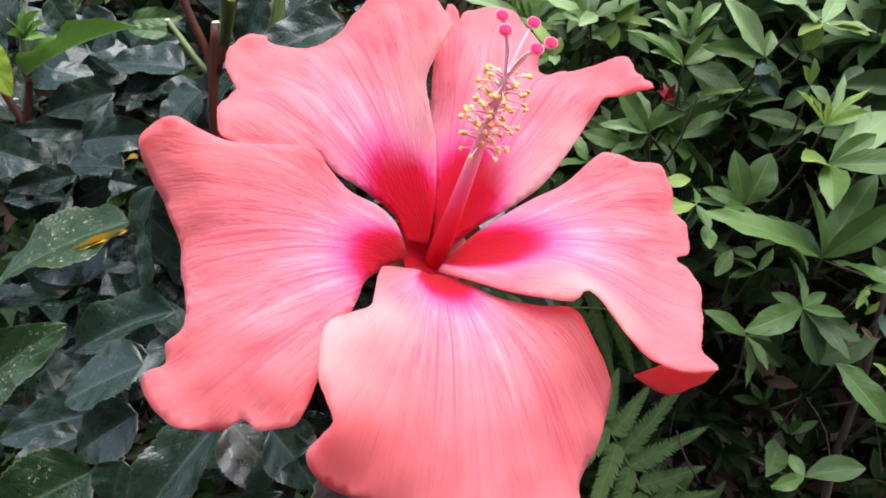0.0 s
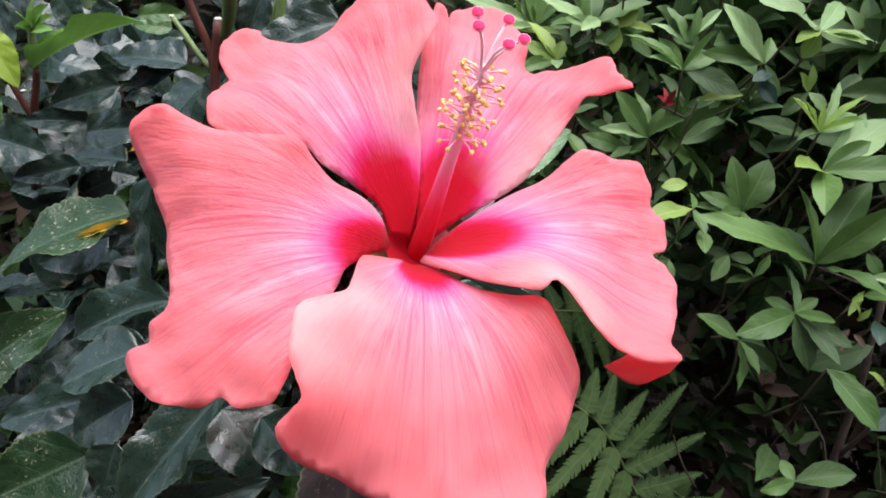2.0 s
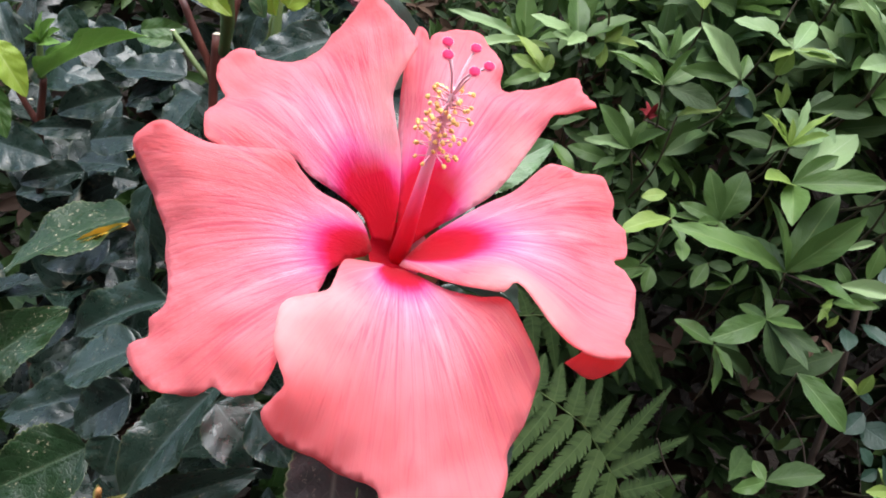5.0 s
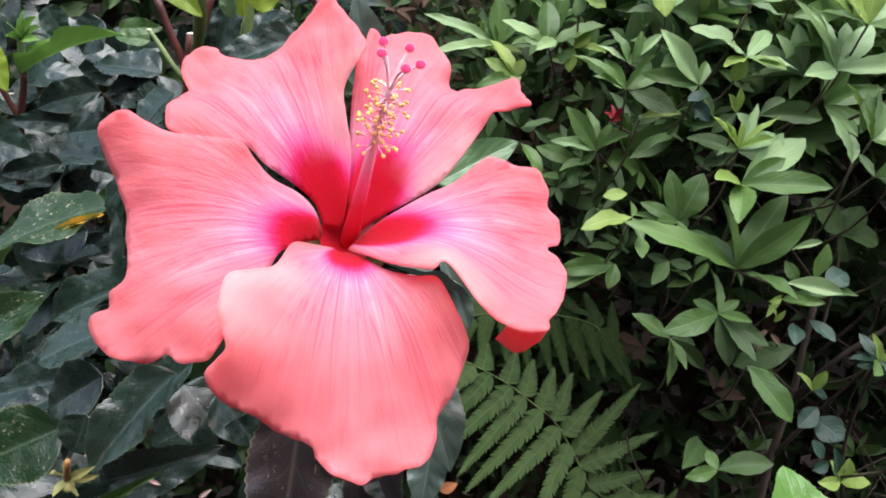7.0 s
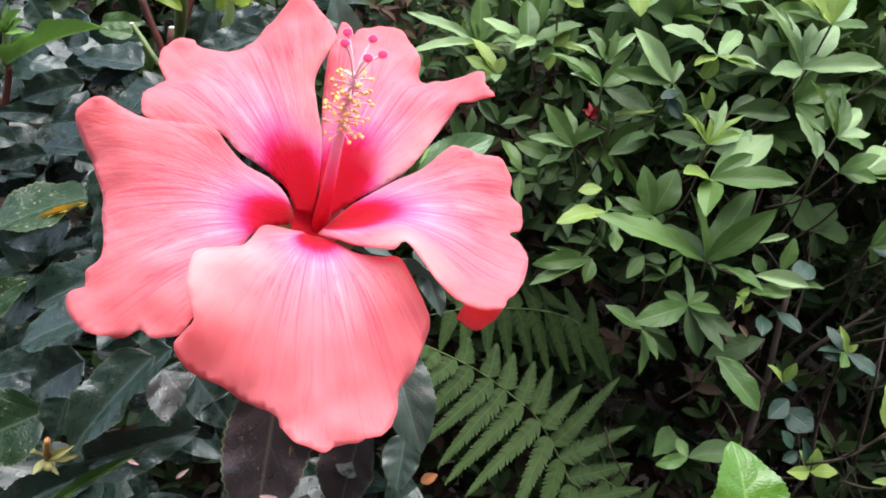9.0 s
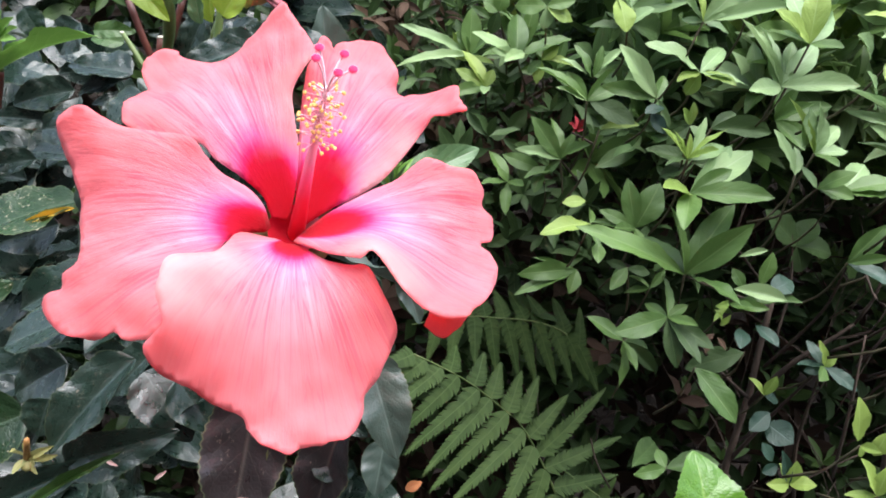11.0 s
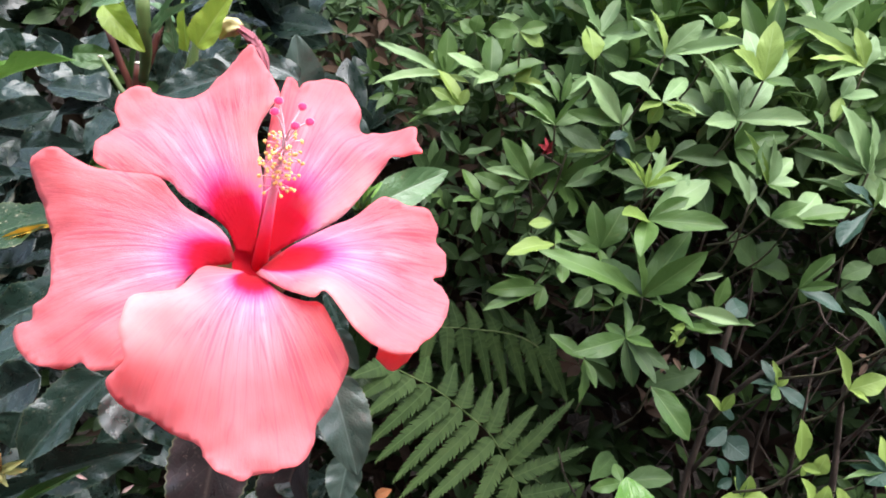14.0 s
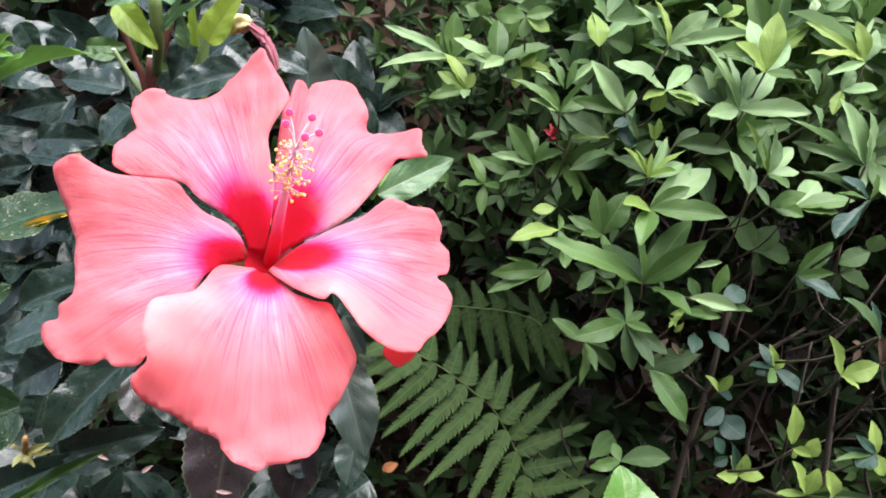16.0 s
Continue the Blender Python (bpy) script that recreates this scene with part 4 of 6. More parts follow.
stalk(hibiscus, "branch", [(-0.0770, 0.2900, 0.9936), (-0.0833, 0.2920, 1.0009), (-0.0882, 0.2940, 1.0076), (-0.0926, 0.2950, 1.0137)], 0.0013, 0.0011, STEM_GREEN, "green pruned twig with a pale cut end")
stalk(hibiscus, "branch", [(-0.1662, 0.3100, 0.9422), (-0.1557, 0.3000, 0.9743), (-0.1509, 0.2970, 0.9871), (-0.1486, 0.2950, 0.9943)], 0.0018, 0.0015, STEM_RED, "thin red hibiscus twig")
stalk(hibiscus, "branch", [(-0.1561, 0.3000, 0.9743), (-0.1595, 0.2980, 0.9836), (-0.1616, 0.2960, 0.9915)], 0.0014, 0.0011, STEM_RED, "thin red hibiscus twig")
stalk(hibiscus, "branch", [(-0.1490, 0.2950, 0.9943), (-0.1480, 0.2940, 1.0026), (-0.1468, 0.2930, 1.0089)], 0.0018, 0.0014, STEM_GREEN, "green shoot tip")
stalk(hibiscus, "branch", [(-0.0533, 0.3000, 0.9867), (-0.0520, 0.2980, 1.0083), (-0.0497, 0.2960, 1.0214), (-0.0474, 0.2940, 1.0341)], 0.0022, 0.0018, STEM_GREEN, "green hibiscus twig")
stalk(hibiscus, "branch", [(-0.0605, 0.3100, 0.9960), (-0.0587, 0.3100, 1.0097), (-0.0506, 0.3050, 1.0262)], 0.002, 0.0016, STEM_GREEN, "green hibiscus twig")
stalk(hibiscus, "branch", [(-0.0683, 0.2820, 1.0057), (-0.0629, 0.2720, 1.0164), (-0.0602, 0.2650, 1.0262), (-0.0589, 0.2600, 1.0408)], 0.0022, 0.0030, STEM_GREEN, "thick green hibiscus shoot tip")


# pale cut ends of the pruned twigs
for name, place, r in (("cut_end", (-0.0714, 0.2848, 1.0126), 0.0016), ("cut_end", (-0.0925, 0.2948, 1.0138), 0.0011), ("cut_end", (-0.1539, 0.2930, 0.9856), 0.0011)):
    part(name, blob(name, r, CUT, 0.45, 0.15, 2), hibiscus, "pale freshly cut twig end", Matrix.Translation(Vector(place) - H0))


# a withered bloom, hanging crumpled from the shrub
def crumpled(name, points, r, material, label, turns=5, seed=0):
    line = smooth_line(points, 22)
    verts, uvs = [], []
    for k, q in enumerate(line):
        t = k / 21
        a = Vector(line[min(k + 1, 21)] - line[max(k - 1, 0)]).normalized()
        s = a.orthogonal().normalized()
        u = a.cross(s)
        w = r * (0.35 + 0.75 * math.sin(math.pi * (0.12 + 0.8 * t)))
        for j in range(25):
            g = 2 * math.pi * j / 24
            d = w * (1 + 0.30 * math.sin(turns * g + 5 * t + seed) + 0.25 * noise.noise(Vector((math.cos(g) * 2, math.sin(g) * 2, t * 5 + seed))))
            verts.append(Vector(q) + (s * math.cos(g) + u * math.sin(g)) * d)
            uvs.append((j / 24, t))
    return mesh_from(name, verts, grid_faces(25, 22), uvs, material)


withered = empty("withered_flower", (-0.0207, 0.2620, 1.0326), "withered purple-brown hibiscus flower, rolled up and hanging", "flower")
W0 = withered.location
part("rolled_petals", crumpled("rolled_petals", [Vector(p) - W0 for p in ((-0.0217, 0.2620, 1.0310), (-0.0146, 0.2580, 1.0271), (-0.0089, 0.2520, 1.0210), (-0.0062, 0.2500, 1.0140))], 0.0018, DRY, "", 6, 1), withered)
part("calyx", crumpled("calyx", [Vector(p) - W0 for p in ((-0.0299, 0.2650, 1.0273), (-0.0246, 0.2630, 1.0307), (-0.0193, 0.2620, 1.0307))], 0.0030, DRY_PALE, "", 5, 3), withered, "pale yellow dried calyx")
part("flower_stalk", tube("flower_stalk", [Vector(p) - W0 for p in ((-0.0427, 0.2800, 1.0225), (-0.0363, 0.2700, 1.0256), (-0.0287, 0.2650, 1.0281))], 0.0012, 0.001, STEM_GREEN, 6, 6), withered)

# the open calyx of a fallen bloom, a small yellow-green star
star = empty("empty_calyx", (-0.0899, 0.1900, 0.8665), "small open yellow-green calyx of a fallen flower", "calyx")
S0 = star.location
for k, p in enumerate(((-0.0903, 0.1820, 0.8744), (-0.0922, 0.1840, 0.8641), (-0.0865, 0.1860, 0.8775), (-0.0783, 0.1860, 0.8740), (-0.0795, 0.1900, 0.8674), (-0.0844, 0.1860, 0.8626))):
    m = blade_matrix((0, 0, 0), Vector(p) - S0, 0.0030, 10 * k)
    part("sepal", leaf_form("plain", SEPAL, k % 3), star, "", m)
part("receptacle", blob("receptacle", 0.0024, SEPAL, 0.8, 0.2, 2), star, "", Matrix.Translation(Vector((-0.0892, 0.1890, 0.8642)) - S0))
part("pistil", tube("pistil", [(0, 0, 0), Vector((-0.0829, 0.1800, 0.8800)) - S0], 0.0013, 0.0009, ORANGE_BUD, 4, 7), star)
part("flower_stalk", tube("flower_stalk", [(0, 0, 0), Vector((-0.0992, 0.2050, 0.8540)) - S0, Vector((-0.1106, 0.2250, 0.8401)) - S0], 0.0008, 0.0008, STEM_GREEN, 6, 6), star)

# leafy tip of a young twig
for k, p in enumerate(((-0.1462, 0.2850, 1.0161), (-0.1437, 0.2900, 1.0203), (-0.1378, 0.2880, 1.0182), (-0.1340, 0.2850, 1.0141), (-0.1451, 0.2800, 1.0110), (-0.1336, 0.2800, 1.0094))):
    leaf(hibiscus, "azalea", HB_GREEN, (-0.1468, 0.2930, 1.0079), p, 0.0045, 12 * k - 30)

# a scrap of a red azalea bloom and a fallen orange leaf
scrap = empty("withered_azalea_bloom", (0.1355, 0.4300, 0.9686), "small withered red azalea bloom on a bare twig", "flower")
for k, p in enumerate(((0.1294, 0.4250, 0.9737), (0.1344, 0.4300, 0.9778), (0.1394, 0.4250, 0.9771), (0.1380, 0.4200, 0.9703), (0.1313, 0.4250, 0.9672))):
    m = blade_matrix((0, 0, 0), Vector(p) - scrap.location, 0.0035, 25 * k)
    part("petal", leaf_form("plain", RED_SCRAP, k % 3), scrap, "", m)
fallen = tagged(new("fallen_leaf", leaf_form("plain", ORANGE, 1)), "curled orange fallen leaf caught among the stems", "leaf")
fallen.matrix_basis = blade_matrix((0.0355, 0.4300, 0.6992), (0.0469, 0.4250, 0.7088), 0.008, 10)

# pale scraps of fallen petals on the lower leaves
for a, b in (((-0.0670, 0.1980, 0.8630), (-0.0610, 0.1960, 0.8610)),
             ((-0.0180, 0.1960, 0.8500), (-0.0110, 0.1940, 0.8510)),
             ((-0.0490, 0.1990, 0.8540), (-0.0440, 0.1970, 0.8590))):
    bit = tagged(new("petal_scrap", leaf_form("plain", SCRAP, 1)), "small pale pink scrap of petal lying on a leaf", "petal", "fallen petal scraps")
    bit.matrix_basis = blade_matrix(a, b, 0.0016, 15)

# ---- ferns ----
def frond(points, pinnae, width, label):
    """A fern frond: a thin rachis along points, and pinnae (share of the rachis, tip, roll, sideways sweep) on both sides."""
    o = Vector(points[0])
    thing = empty("fern_frond", o, label, "fern", "fern fronds")
    part("rachis", tube("rachis", [Vector(p) - o for p in points], 0.0011, 0.0005, STEM_GREEN, 20, 6), thing)
    line = smooth_line(points, 60)
    for f, end, roll, sweep in pinnae:
        m = blade_matrix(Vector(line[round(f * 59)]), end, width, roll)
        m.translation -= o
        part("pinna", pinna_form(round(sweep * 25) / 25), thing, "", m)
    return thing


frond([(0.2080, 0.5000, 0.5660), (0.1750, 0.4950, 0.6230), (0.1570, 0.4900, 0.6660), (0.1400, 0.4850, 0.7010), (0.1230, 0.4800, 0.7300), (0.1070, 0.4770, 0.7450), (0.0830, 0.4740, 0.7650), (0.0590, 0.4700, 0.7800), (0.0360, 0.4660, 0.7920)], [
    (1.000, (0.0120, 0.4500, 0.7870), -7, 0.06),
    (0.945, (0.0120, 0.4500, 0.7660), 4, 0.08),
    (0.880, (0.0220, 0.4460, 0.7560), 3, 0.10),
    (0.812, (0.0270, 0.4420, 0.7350), -10, 0.12),
    (0.735, (0.0340, 0.4400, 0.7230), -3, 0.12),
    (0.670, (0.0480, 0.4380, 0.7080), 5, 0.13),
    (0.586, (0.0540, 0.4380, 0.6940), 1, 0.12),
    (0.479, (0.0700, 0.4400, 0.6830), 6, 0.14),
    (0.400, (0.1050, 0.4400, 0.6620), 4, 0.10),
    (0.315, (0.1210, 0.4450, 0.6290), -12, 0.08),
    (0.236, (0.1450, 0.4500, 0.6040), 5, 0.06),
    (0.152, (0.1640, 0.4500, 0.5880), -14, 0.05)] + [
    (0.851, (0.0690, 0.4900, 0.7910), 12, -0.08),
    (0.750, (0.0910, 0.4900, 0.7860), 1, -0.10),
    (0.677, (0.1050, 0.4950, 0.7760), -6, -0.10),
    (0.595, (0.1230, 0.5000, 0.7670), 3, -0.10),
    (0.500, (0.1370, 0.5000, 0.7630), -7, -0.10),
    (0.440, (0.1630, 0.5050, 0.7460), -8, -0.08),
    (0.366, (0.1950, 0.5100, 0.7500), 8, -0.06),
    (0.315, (0.2110, 0.5050, 0.7100), 1, -0.05),
    (0.250, (0.2130, 0.5050, 0.6740), 3, -0.04),
    (0.187, (0.2240, 0.5050, 0.6500), 12, 0.00),
    (0.117, (0.2380, 0.5050, 0.6210), 3, 0.00)], 0.0190, "green fern frond with finely lobed side leaves")
frond([(0.1920, 0.5450, 0.7450), (0.1750, 0.5400, 0.7740), (0.1550, 0.5350, 0.7910), (0.1310, 0.5300, 0.7990), (0.1060, 0.5250, 0.8020), (0.0790, 0.5200, 0.8040), (0.0560, 0.5150, 0.8020), (0.0320, 0.5100, 0.7980)], [
    (0.872, (0.0460, 0.5000, 0.7720), 1, 0.06),
    (0.786, (0.0640, 0.5000, 0.7710), -2, 0.08),
    (0.701, (0.0850, 0.5000, 0.7700), 6, 0.10),
    (0.631, (0.1030, 0.5050, 0.7620), 13, 0.12),
    (0.563, (0.1230, 0.5100, 0.7570), -10, 0.12),
    (0.486, (0.1390, 0.5150, 0.7480), -7, 0.12),
    (0.412, (0.1560, 0.5200, 0.7470), 6, 0.12),
    (0.330, (0.1710, 0.5250, 0.7480), -10, 0.10),
    (0.242, (0.1850, 0.5300, 0.7470), 13, 0.08),
    (0.138, (0.1960, 0.5350, 0.7350), 2, 0.06),
    (0.800, (0.0550, 0.5300, 0.8170), -2, -0.06),
    (0.714, (0.0730, 0.5300, 0.8230), 9, -0.06),
    (0.636, (0.0850, 0.5350, 0.8220), -14, -0.06),
    (0.551, (0.0990, 0.5400, 0.8220), 7, -0.06),
    (0.457, (0.1120, 0.5450, 0.8200), 10, -0.06),
    (0.350, (0.1280, 0.5500, 0.8160), -12, -0.06),
    (0.242, (0.1510, 0.5500, 0.8140), -9, -0.05),
    (0.138, (0.1750, 0.5500, 0.8060), 10, 0.00)], 0.0165, "shaded fern frond hanging behind the first")
frond([(0.2910, 0.5800, 0.5250), (0.2470, 0.5750, 0.5810), (0.2070, 0.5700, 0.6150), (0.1810, 0.5650, 0.6360)], [
    (0.153, (0.2190, 0.5600, 0.5560), 4, 0.05),
    (0.393, (0.2000, 0.5600, 0.5710), -13, 0.05),
    (0.607, (0.1860, 0.5600, 0.5940), -5, 0.05),
    (0.107, (0.2900, 0.5750, 0.5850), 10, 0.00),
    (0.333, (0.2600, 0.5750, 0.6100), -14, 0.00),
    (0.560, (0.2310, 0.5700, 0.6290), 12, 0.00)], 0.0130, "dark fern frond low behind the others")

# ---- the azalea shrub ----
azalea = empty("azalea_shrub", (0.25, 0.45, 0.0), "dense azalea shrub with whorls of small green leaves", "shrub")


def shoot(start, centre, leaves, wood=None):
    """A shoot: a thin stem from start to centre, with leaves (kind, tip, width, roll[, base]) round its end."""
    o = azalea.location
    mid = (Vector(start) + Vector(centre)) / 2 + Vector((0.003, 0.0, -0.004))
    stem = part("shoot", tube("shoot", [Vector(p) - o for p in (start, mid, centre)], 0.0008, 0.0006, wood or TWIG, 6, 6, 0.2), azalea)
    for material, end, width, roll, *base in leaves:
        leaf(stem, "spoon" if material is AZ_BLUE and width > 0.0085 and roll == 33 else "azalea", material, base[0] if base else centre, end, width, roll)
    return stem


shoot((0.1891, 0.3753, 0.8594), (0.1790, 0.3210, 0.9085), [
    (AZ, (0.1218, 0.3045, 0.9378), 0.0146, 2),
    (AZ, (0.1689, 0.3200, 0.9449), 0.0087, 6),
    (AZ, (0.2013, 0.3280, 0.9459), 0.0156, -24),
    (AZ, (0.2021, 0.3027, 0.9403), 0.0154, 19),
    (AZ, (0.1991, 0.2951, 0.9059), 0.0130, -15, (0.1836, 0.3210, 0.9072)),
    (AZ_DARK, (0.1643, 0.3610, 0.9211), 0.0159, -2)])
shoot((0.1874, 0.3834, 0.8929), (0.1760, 0.3220, 0.9505), [
    (AZ, (0.1672, 0.2952, 0.9404), 0.0123, 8),
    (AZ, (0.2118, 0.3069, 0.9543), 0.0137, 1),
    (AZ, (0.1964, 0.3239, 0.9639), 0.0101, 10),
    (AZ_PALE, (0.2114, 0.3361, 0.9745), 0.0171, 5),
    (AZ_PALE, (0.2010, 0.3362, 0.9752), 0.0117, 20),
    (AZ_YOUNG, (0.1601, 0.3098, 0.9566), 0.0150, 12)])
shoot((0.1786, 0.3919, 0.9115), (0.1731, 0.3240, 0.9672), [
    (AZ_YOUNG, (0.1573, 0.3172, 0.9835), 0.0066, 17),
    (AZ_YOUNG, (0.1653, 0.3236, 0.9816), 0.0037, 24),
    (AZ_YOUNG, (0.1881, 0.3210, 0.9847), 0.0050, -23),
    (AZ_PALE, (0.1821, 0.3277, 0.9884), 0.0063, 26),
    (AZ_DARK, (0.1595, 0.3115, 0.9670), 0.0054, 7),
    (AZ_YOUNG, (0.1814, 0.3080, 0.9756), 0.0060, 0),
    (AZ_YOUNG, (0.1728, 0.3231, 0.9802), 0.0037, -8),
    (AZ_PALE, (0.1972, 0.3367, 0.9748), 0.0084, 23)])
shoot((0.1596, 0.3816, 0.8450), (0.1732, 0.3200, 0.8849), [
    (AZ, (0.1432, 0.3034, 0.8815), 0.0142, -19),
    (AZ, (0.1737, 0.3357, 0.9050), 0.0100, 23),
    (AZ, (0.1643, 0.3337, 0.8877), 0.0067, -16),
    (AZ, (0.1829, 0.3206, 0.8923), 0.0065, -12),
    (AZ_DARK, (0.1939, 0.3048, 0.8750), 0.0097, 27),
    (AZ_DARK, (0.1867, 0.2984, 0.8709), 0.0089, -5),
    (AZ_DARK, (0.1773, 0.3064, 0.8626), 0.0104, 15),
    (AZ, (0.1834, 0.3044, 0.8877), 0.0063, 6)])
shoot((0.1668, 0.3844, 0.8055), (0.1558, 0.3350, 0.8643), [
    (AZ, (0.1358, 0.3388, 0.8768), 0.0101, 0),
    (AZ, (0.1550, 0.3215, 0.8435), 0.0088, -24),
    (AZ, (0.1616, 0.3193, 0.8553), 0.0066, -17),
    (AZ_DARK, (0.1771, 0.3343, 0.8474), 0.0084, 6),
    (AZ_DARK, (0.1736, 0.3442, 0.8577), 0.0070, -26)])
shoot((0.1912, 0.3736, 0.8009), (0.1895, 0.3150, 0.8592), [
    (AZ, (0.2113, 0.3020, 0.8357), 0.0156, -2),
    (AZ, (0.2114, 0.3162, 0.8490), 0.0055, 5)])
shoot((0.2364, 0.3971, 0.8161), (0.2298, 0.3500, 0.8551), [
    (AZ_DARK, (0.1979, 0.3501, 0.8436), 0.0168, -4)])
shoot((0.2007, 0.3837, 0.8426), (0.2081, 0.3300, 0.8904), [
    (AZ_PALE, (0.2349, 0.3218, 0.8984), 0.0088, 1, (0.2091, 0.3300, 0.8991)),
    (AZ, (0.2475, 0.3304, 0.8952), 0.0070, -27),
    (AZ, (0.2269, 0.3293, 0.9204), 0.0094, 4, (0.2229, 0.3300, 0.9020)),
    (AZ_BLUE, (0.2449, 0.3382, 0.9040), 0.0134, 6, (0.2283, 0.3300, 0.8990)),
    (AZ, (0.2080, 0.3311, 0.9102), 0.0074, -25, (0.2148, 0.3300, 0.8996)),
    (AZ_PALE, (0.2247, 0.3310, 0.9219), 0.0037, -2, (0.2090, 0.3300, 0.9167)),
    (AZ, (0.2168, 0.3194, 0.8932), 0.0067, -8),
    (AZ, (0.2252, 0.3197, 0.8928), 0.0067, 13),
    (AZ_YOUNG, (0.1971, 0.3142, 0.8951), 0.0045, -25),
    (AZ_YOUNG, (0.1972, 0.3194, 0.8855), 0.0040, 26)])
shoot((0.2193, 0.3790, 0.8358), (0.2164, 0.3300, 0.8771), [
    (AZ_BLUE, (0.2130, 0.3166, 0.8719), 0.0094, -8),
    (AZ_BLUE, (0.2322, 0.3165, 0.8739), 0.0089, -7, (0.2241, 0.3300, 0.8795))])
shoot((0.1622, 0.4330, 0.8622), (0.1676, 0.3830, 0.9172), [
    (AZ, (0.1603, 0.3852, 0.9462), 0.0129, -26),
    (AZ, (0.1800, 0.3836, 0.9445), 0.0187, 13),
    (AZ, (0.1457, 0.3815, 0.9280), 0.0092, -16),
    (AZ, (0.1410, 0.3854, 0.9203), 0.0065, -15),
    (AZ, (0.1522, 0.3685, 0.9203), 0.0077, -4),
    (AZ, (0.1702, 0.3726, 0.9089), 0.0086, -22)])
shoot((0.1290, 0.4362, 0.8659), (0.1382, 0.3720, 0.9210), [
    (AZ_YOUNG, (0.1088, 0.3595, 0.9195), 0.0114, 20),
    (AZ_YOUNG, (0.1210, 0.3694, 0.9335), 0.0082, -9, (0.1345, 0.3720, 0.9342)),
    (AZ, (0.1409, 0.3852, 0.9284), 0.0071, 22),
    (AZ, (0.1425, 0.3596, 0.9109), 0.0068, -15),
    (AZ, (0.1425, 0.3570, 0.9025), 0.0089, 2, (0.1438, 0.3720, 0.9099))])
shoot((0.1507, 0.4631, 0.8394), (0.1419, 0.4150, 0.8798), [
    (AZ, (0.1038, 0.4005, 0.8806), 0.0135, -12),
    (AZ, (0.1012, 0.3995, 0.8683), 0.0106, 8),
    (AZ, (0.1373, 0.4055, 0.8669), 0.0100, -9),
    (AZ, (0.1125, 0.4120, 0.8882), 0.0046, -12)])
shoot((0.1851, 0.4530, 0.8289), (0.1705, 0.4000, 0.8874), [
    (AZ, (0.1585, 0.3873, 0.8769), 0.0097, -4),
    (AZ_DARK, (0.1857, 0.3993, 0.8849), 0.0077, 24),
    (AZ_DARK, (0.1567, 0.3972, 0.8920), 0.0068, -28),
    (AZ, (0.1617, 0.4035, 0.8822), 0.0054, 21)])
shoot((0.1352, 0.4664, 0.8926), (0.1259, 0.4250, 0.9498), [
    (AZ, (0.1055, 0.4224, 0.9766), 0.0143, -16),
    (AZ, (0.1206, 0.4390, 0.9755), 0.0109, 19),
    (AZ_PALE, (0.0976, 0.4143, 0.9589), 0.0074, 1),
    (AZ, (0.1329, 0.4233, 0.9676), 0.0076, -9),
    (AZ, (0.1397, 0.4108, 0.9639), 0.0082, -24),
    (AZ, (0.1158, 0.4257, 0.9392), 0.0061, -12)])
shoot((0.1233, 0.4752, 0.9024), (0.1159, 0.4300, 0.9414), [
    (AZ, (0.1029, 0.4195, 0.9387), 0.0106, 24, (0.1252, 0.4300, 0.9437)),
    (AZ, (0.1100, 0.4212, 0.9289), 0.0092, 22),
    (AZ, (0.0894, 0.4306, 0.9508), 0.0115, -27)])
shoot((0.0906, 0.4859, 0.8852), (0.0951, 0.4400, 0.9313), [
    (AZ, (0.0823, 0.4533, 0.9508), 0.0112, 1),
    (AZ, (0.0765, 0.4273, 0.9318), 0.0108, 25),
    (AZ, (0.1042, 0.4289, 0.9317), 0.0085, -9),
    (AZ, (0.0927, 0.4260, 0.9129), 0.0085, 20),
    (AZ, (0.0876, 0.4398, 0.9399), 0.0079, 16)])
shoot((0.0855, 0.5015, 0.8799), (0.0746, 0.4600, 0.9181), [
    (AZ, (0.0580, 0.4625, 0.9371), 0.0098, -18),
    (AZ, (0.0700, 0.4623, 0.9031), 0.0100, 24),
    (AZ_DARK, (0.0888, 0.4624, 0.9123), 0.0083, 18),
    (AZ_DARK, (0.0717, 0.4561, 0.9333), 0.0073, 7)])
shoot((0.1114, 0.5356, 0.9782), (0.0971, 0.4700, 1.0108), [
    (AZ_PALE, (0.0679, 0.4561, 1.0282), 0.0119, 2),
    (AZ, (0.0967, 0.4814, 1.0412), 0.0167, -2),
    (AZ, (0.1327, 0.4722, 1.0267), 0.0157, -28),
    (AZ_PALE, (0.0881, 0.4424, 1.0098), 0.0101, -21, (0.1015, 0.4700, 1.0149)),
    (AZ_PALE, (0.0811, 0.4550, 1.0167), 0.0079, -24)])
shoot((0.0671, 0.5595, 0.9694), (0.0655, 0.4980, 1.0108), [
    (AZ_PALE, (0.0151, 0.4980, 1.0328), 0.0095, -10),
    (AZ_PALE, (0.0138, 0.4845, 1.0036), 0.0127, -8),
    (AZ, (0.0657, 0.4992, 1.0436), 0.0164, 5),
    (AZ, (0.0815, 0.4969, 1.0260), 0.0095, -17),
    (AZ, (0.0566, 0.4966, 1.0281), 0.0086, -21)])
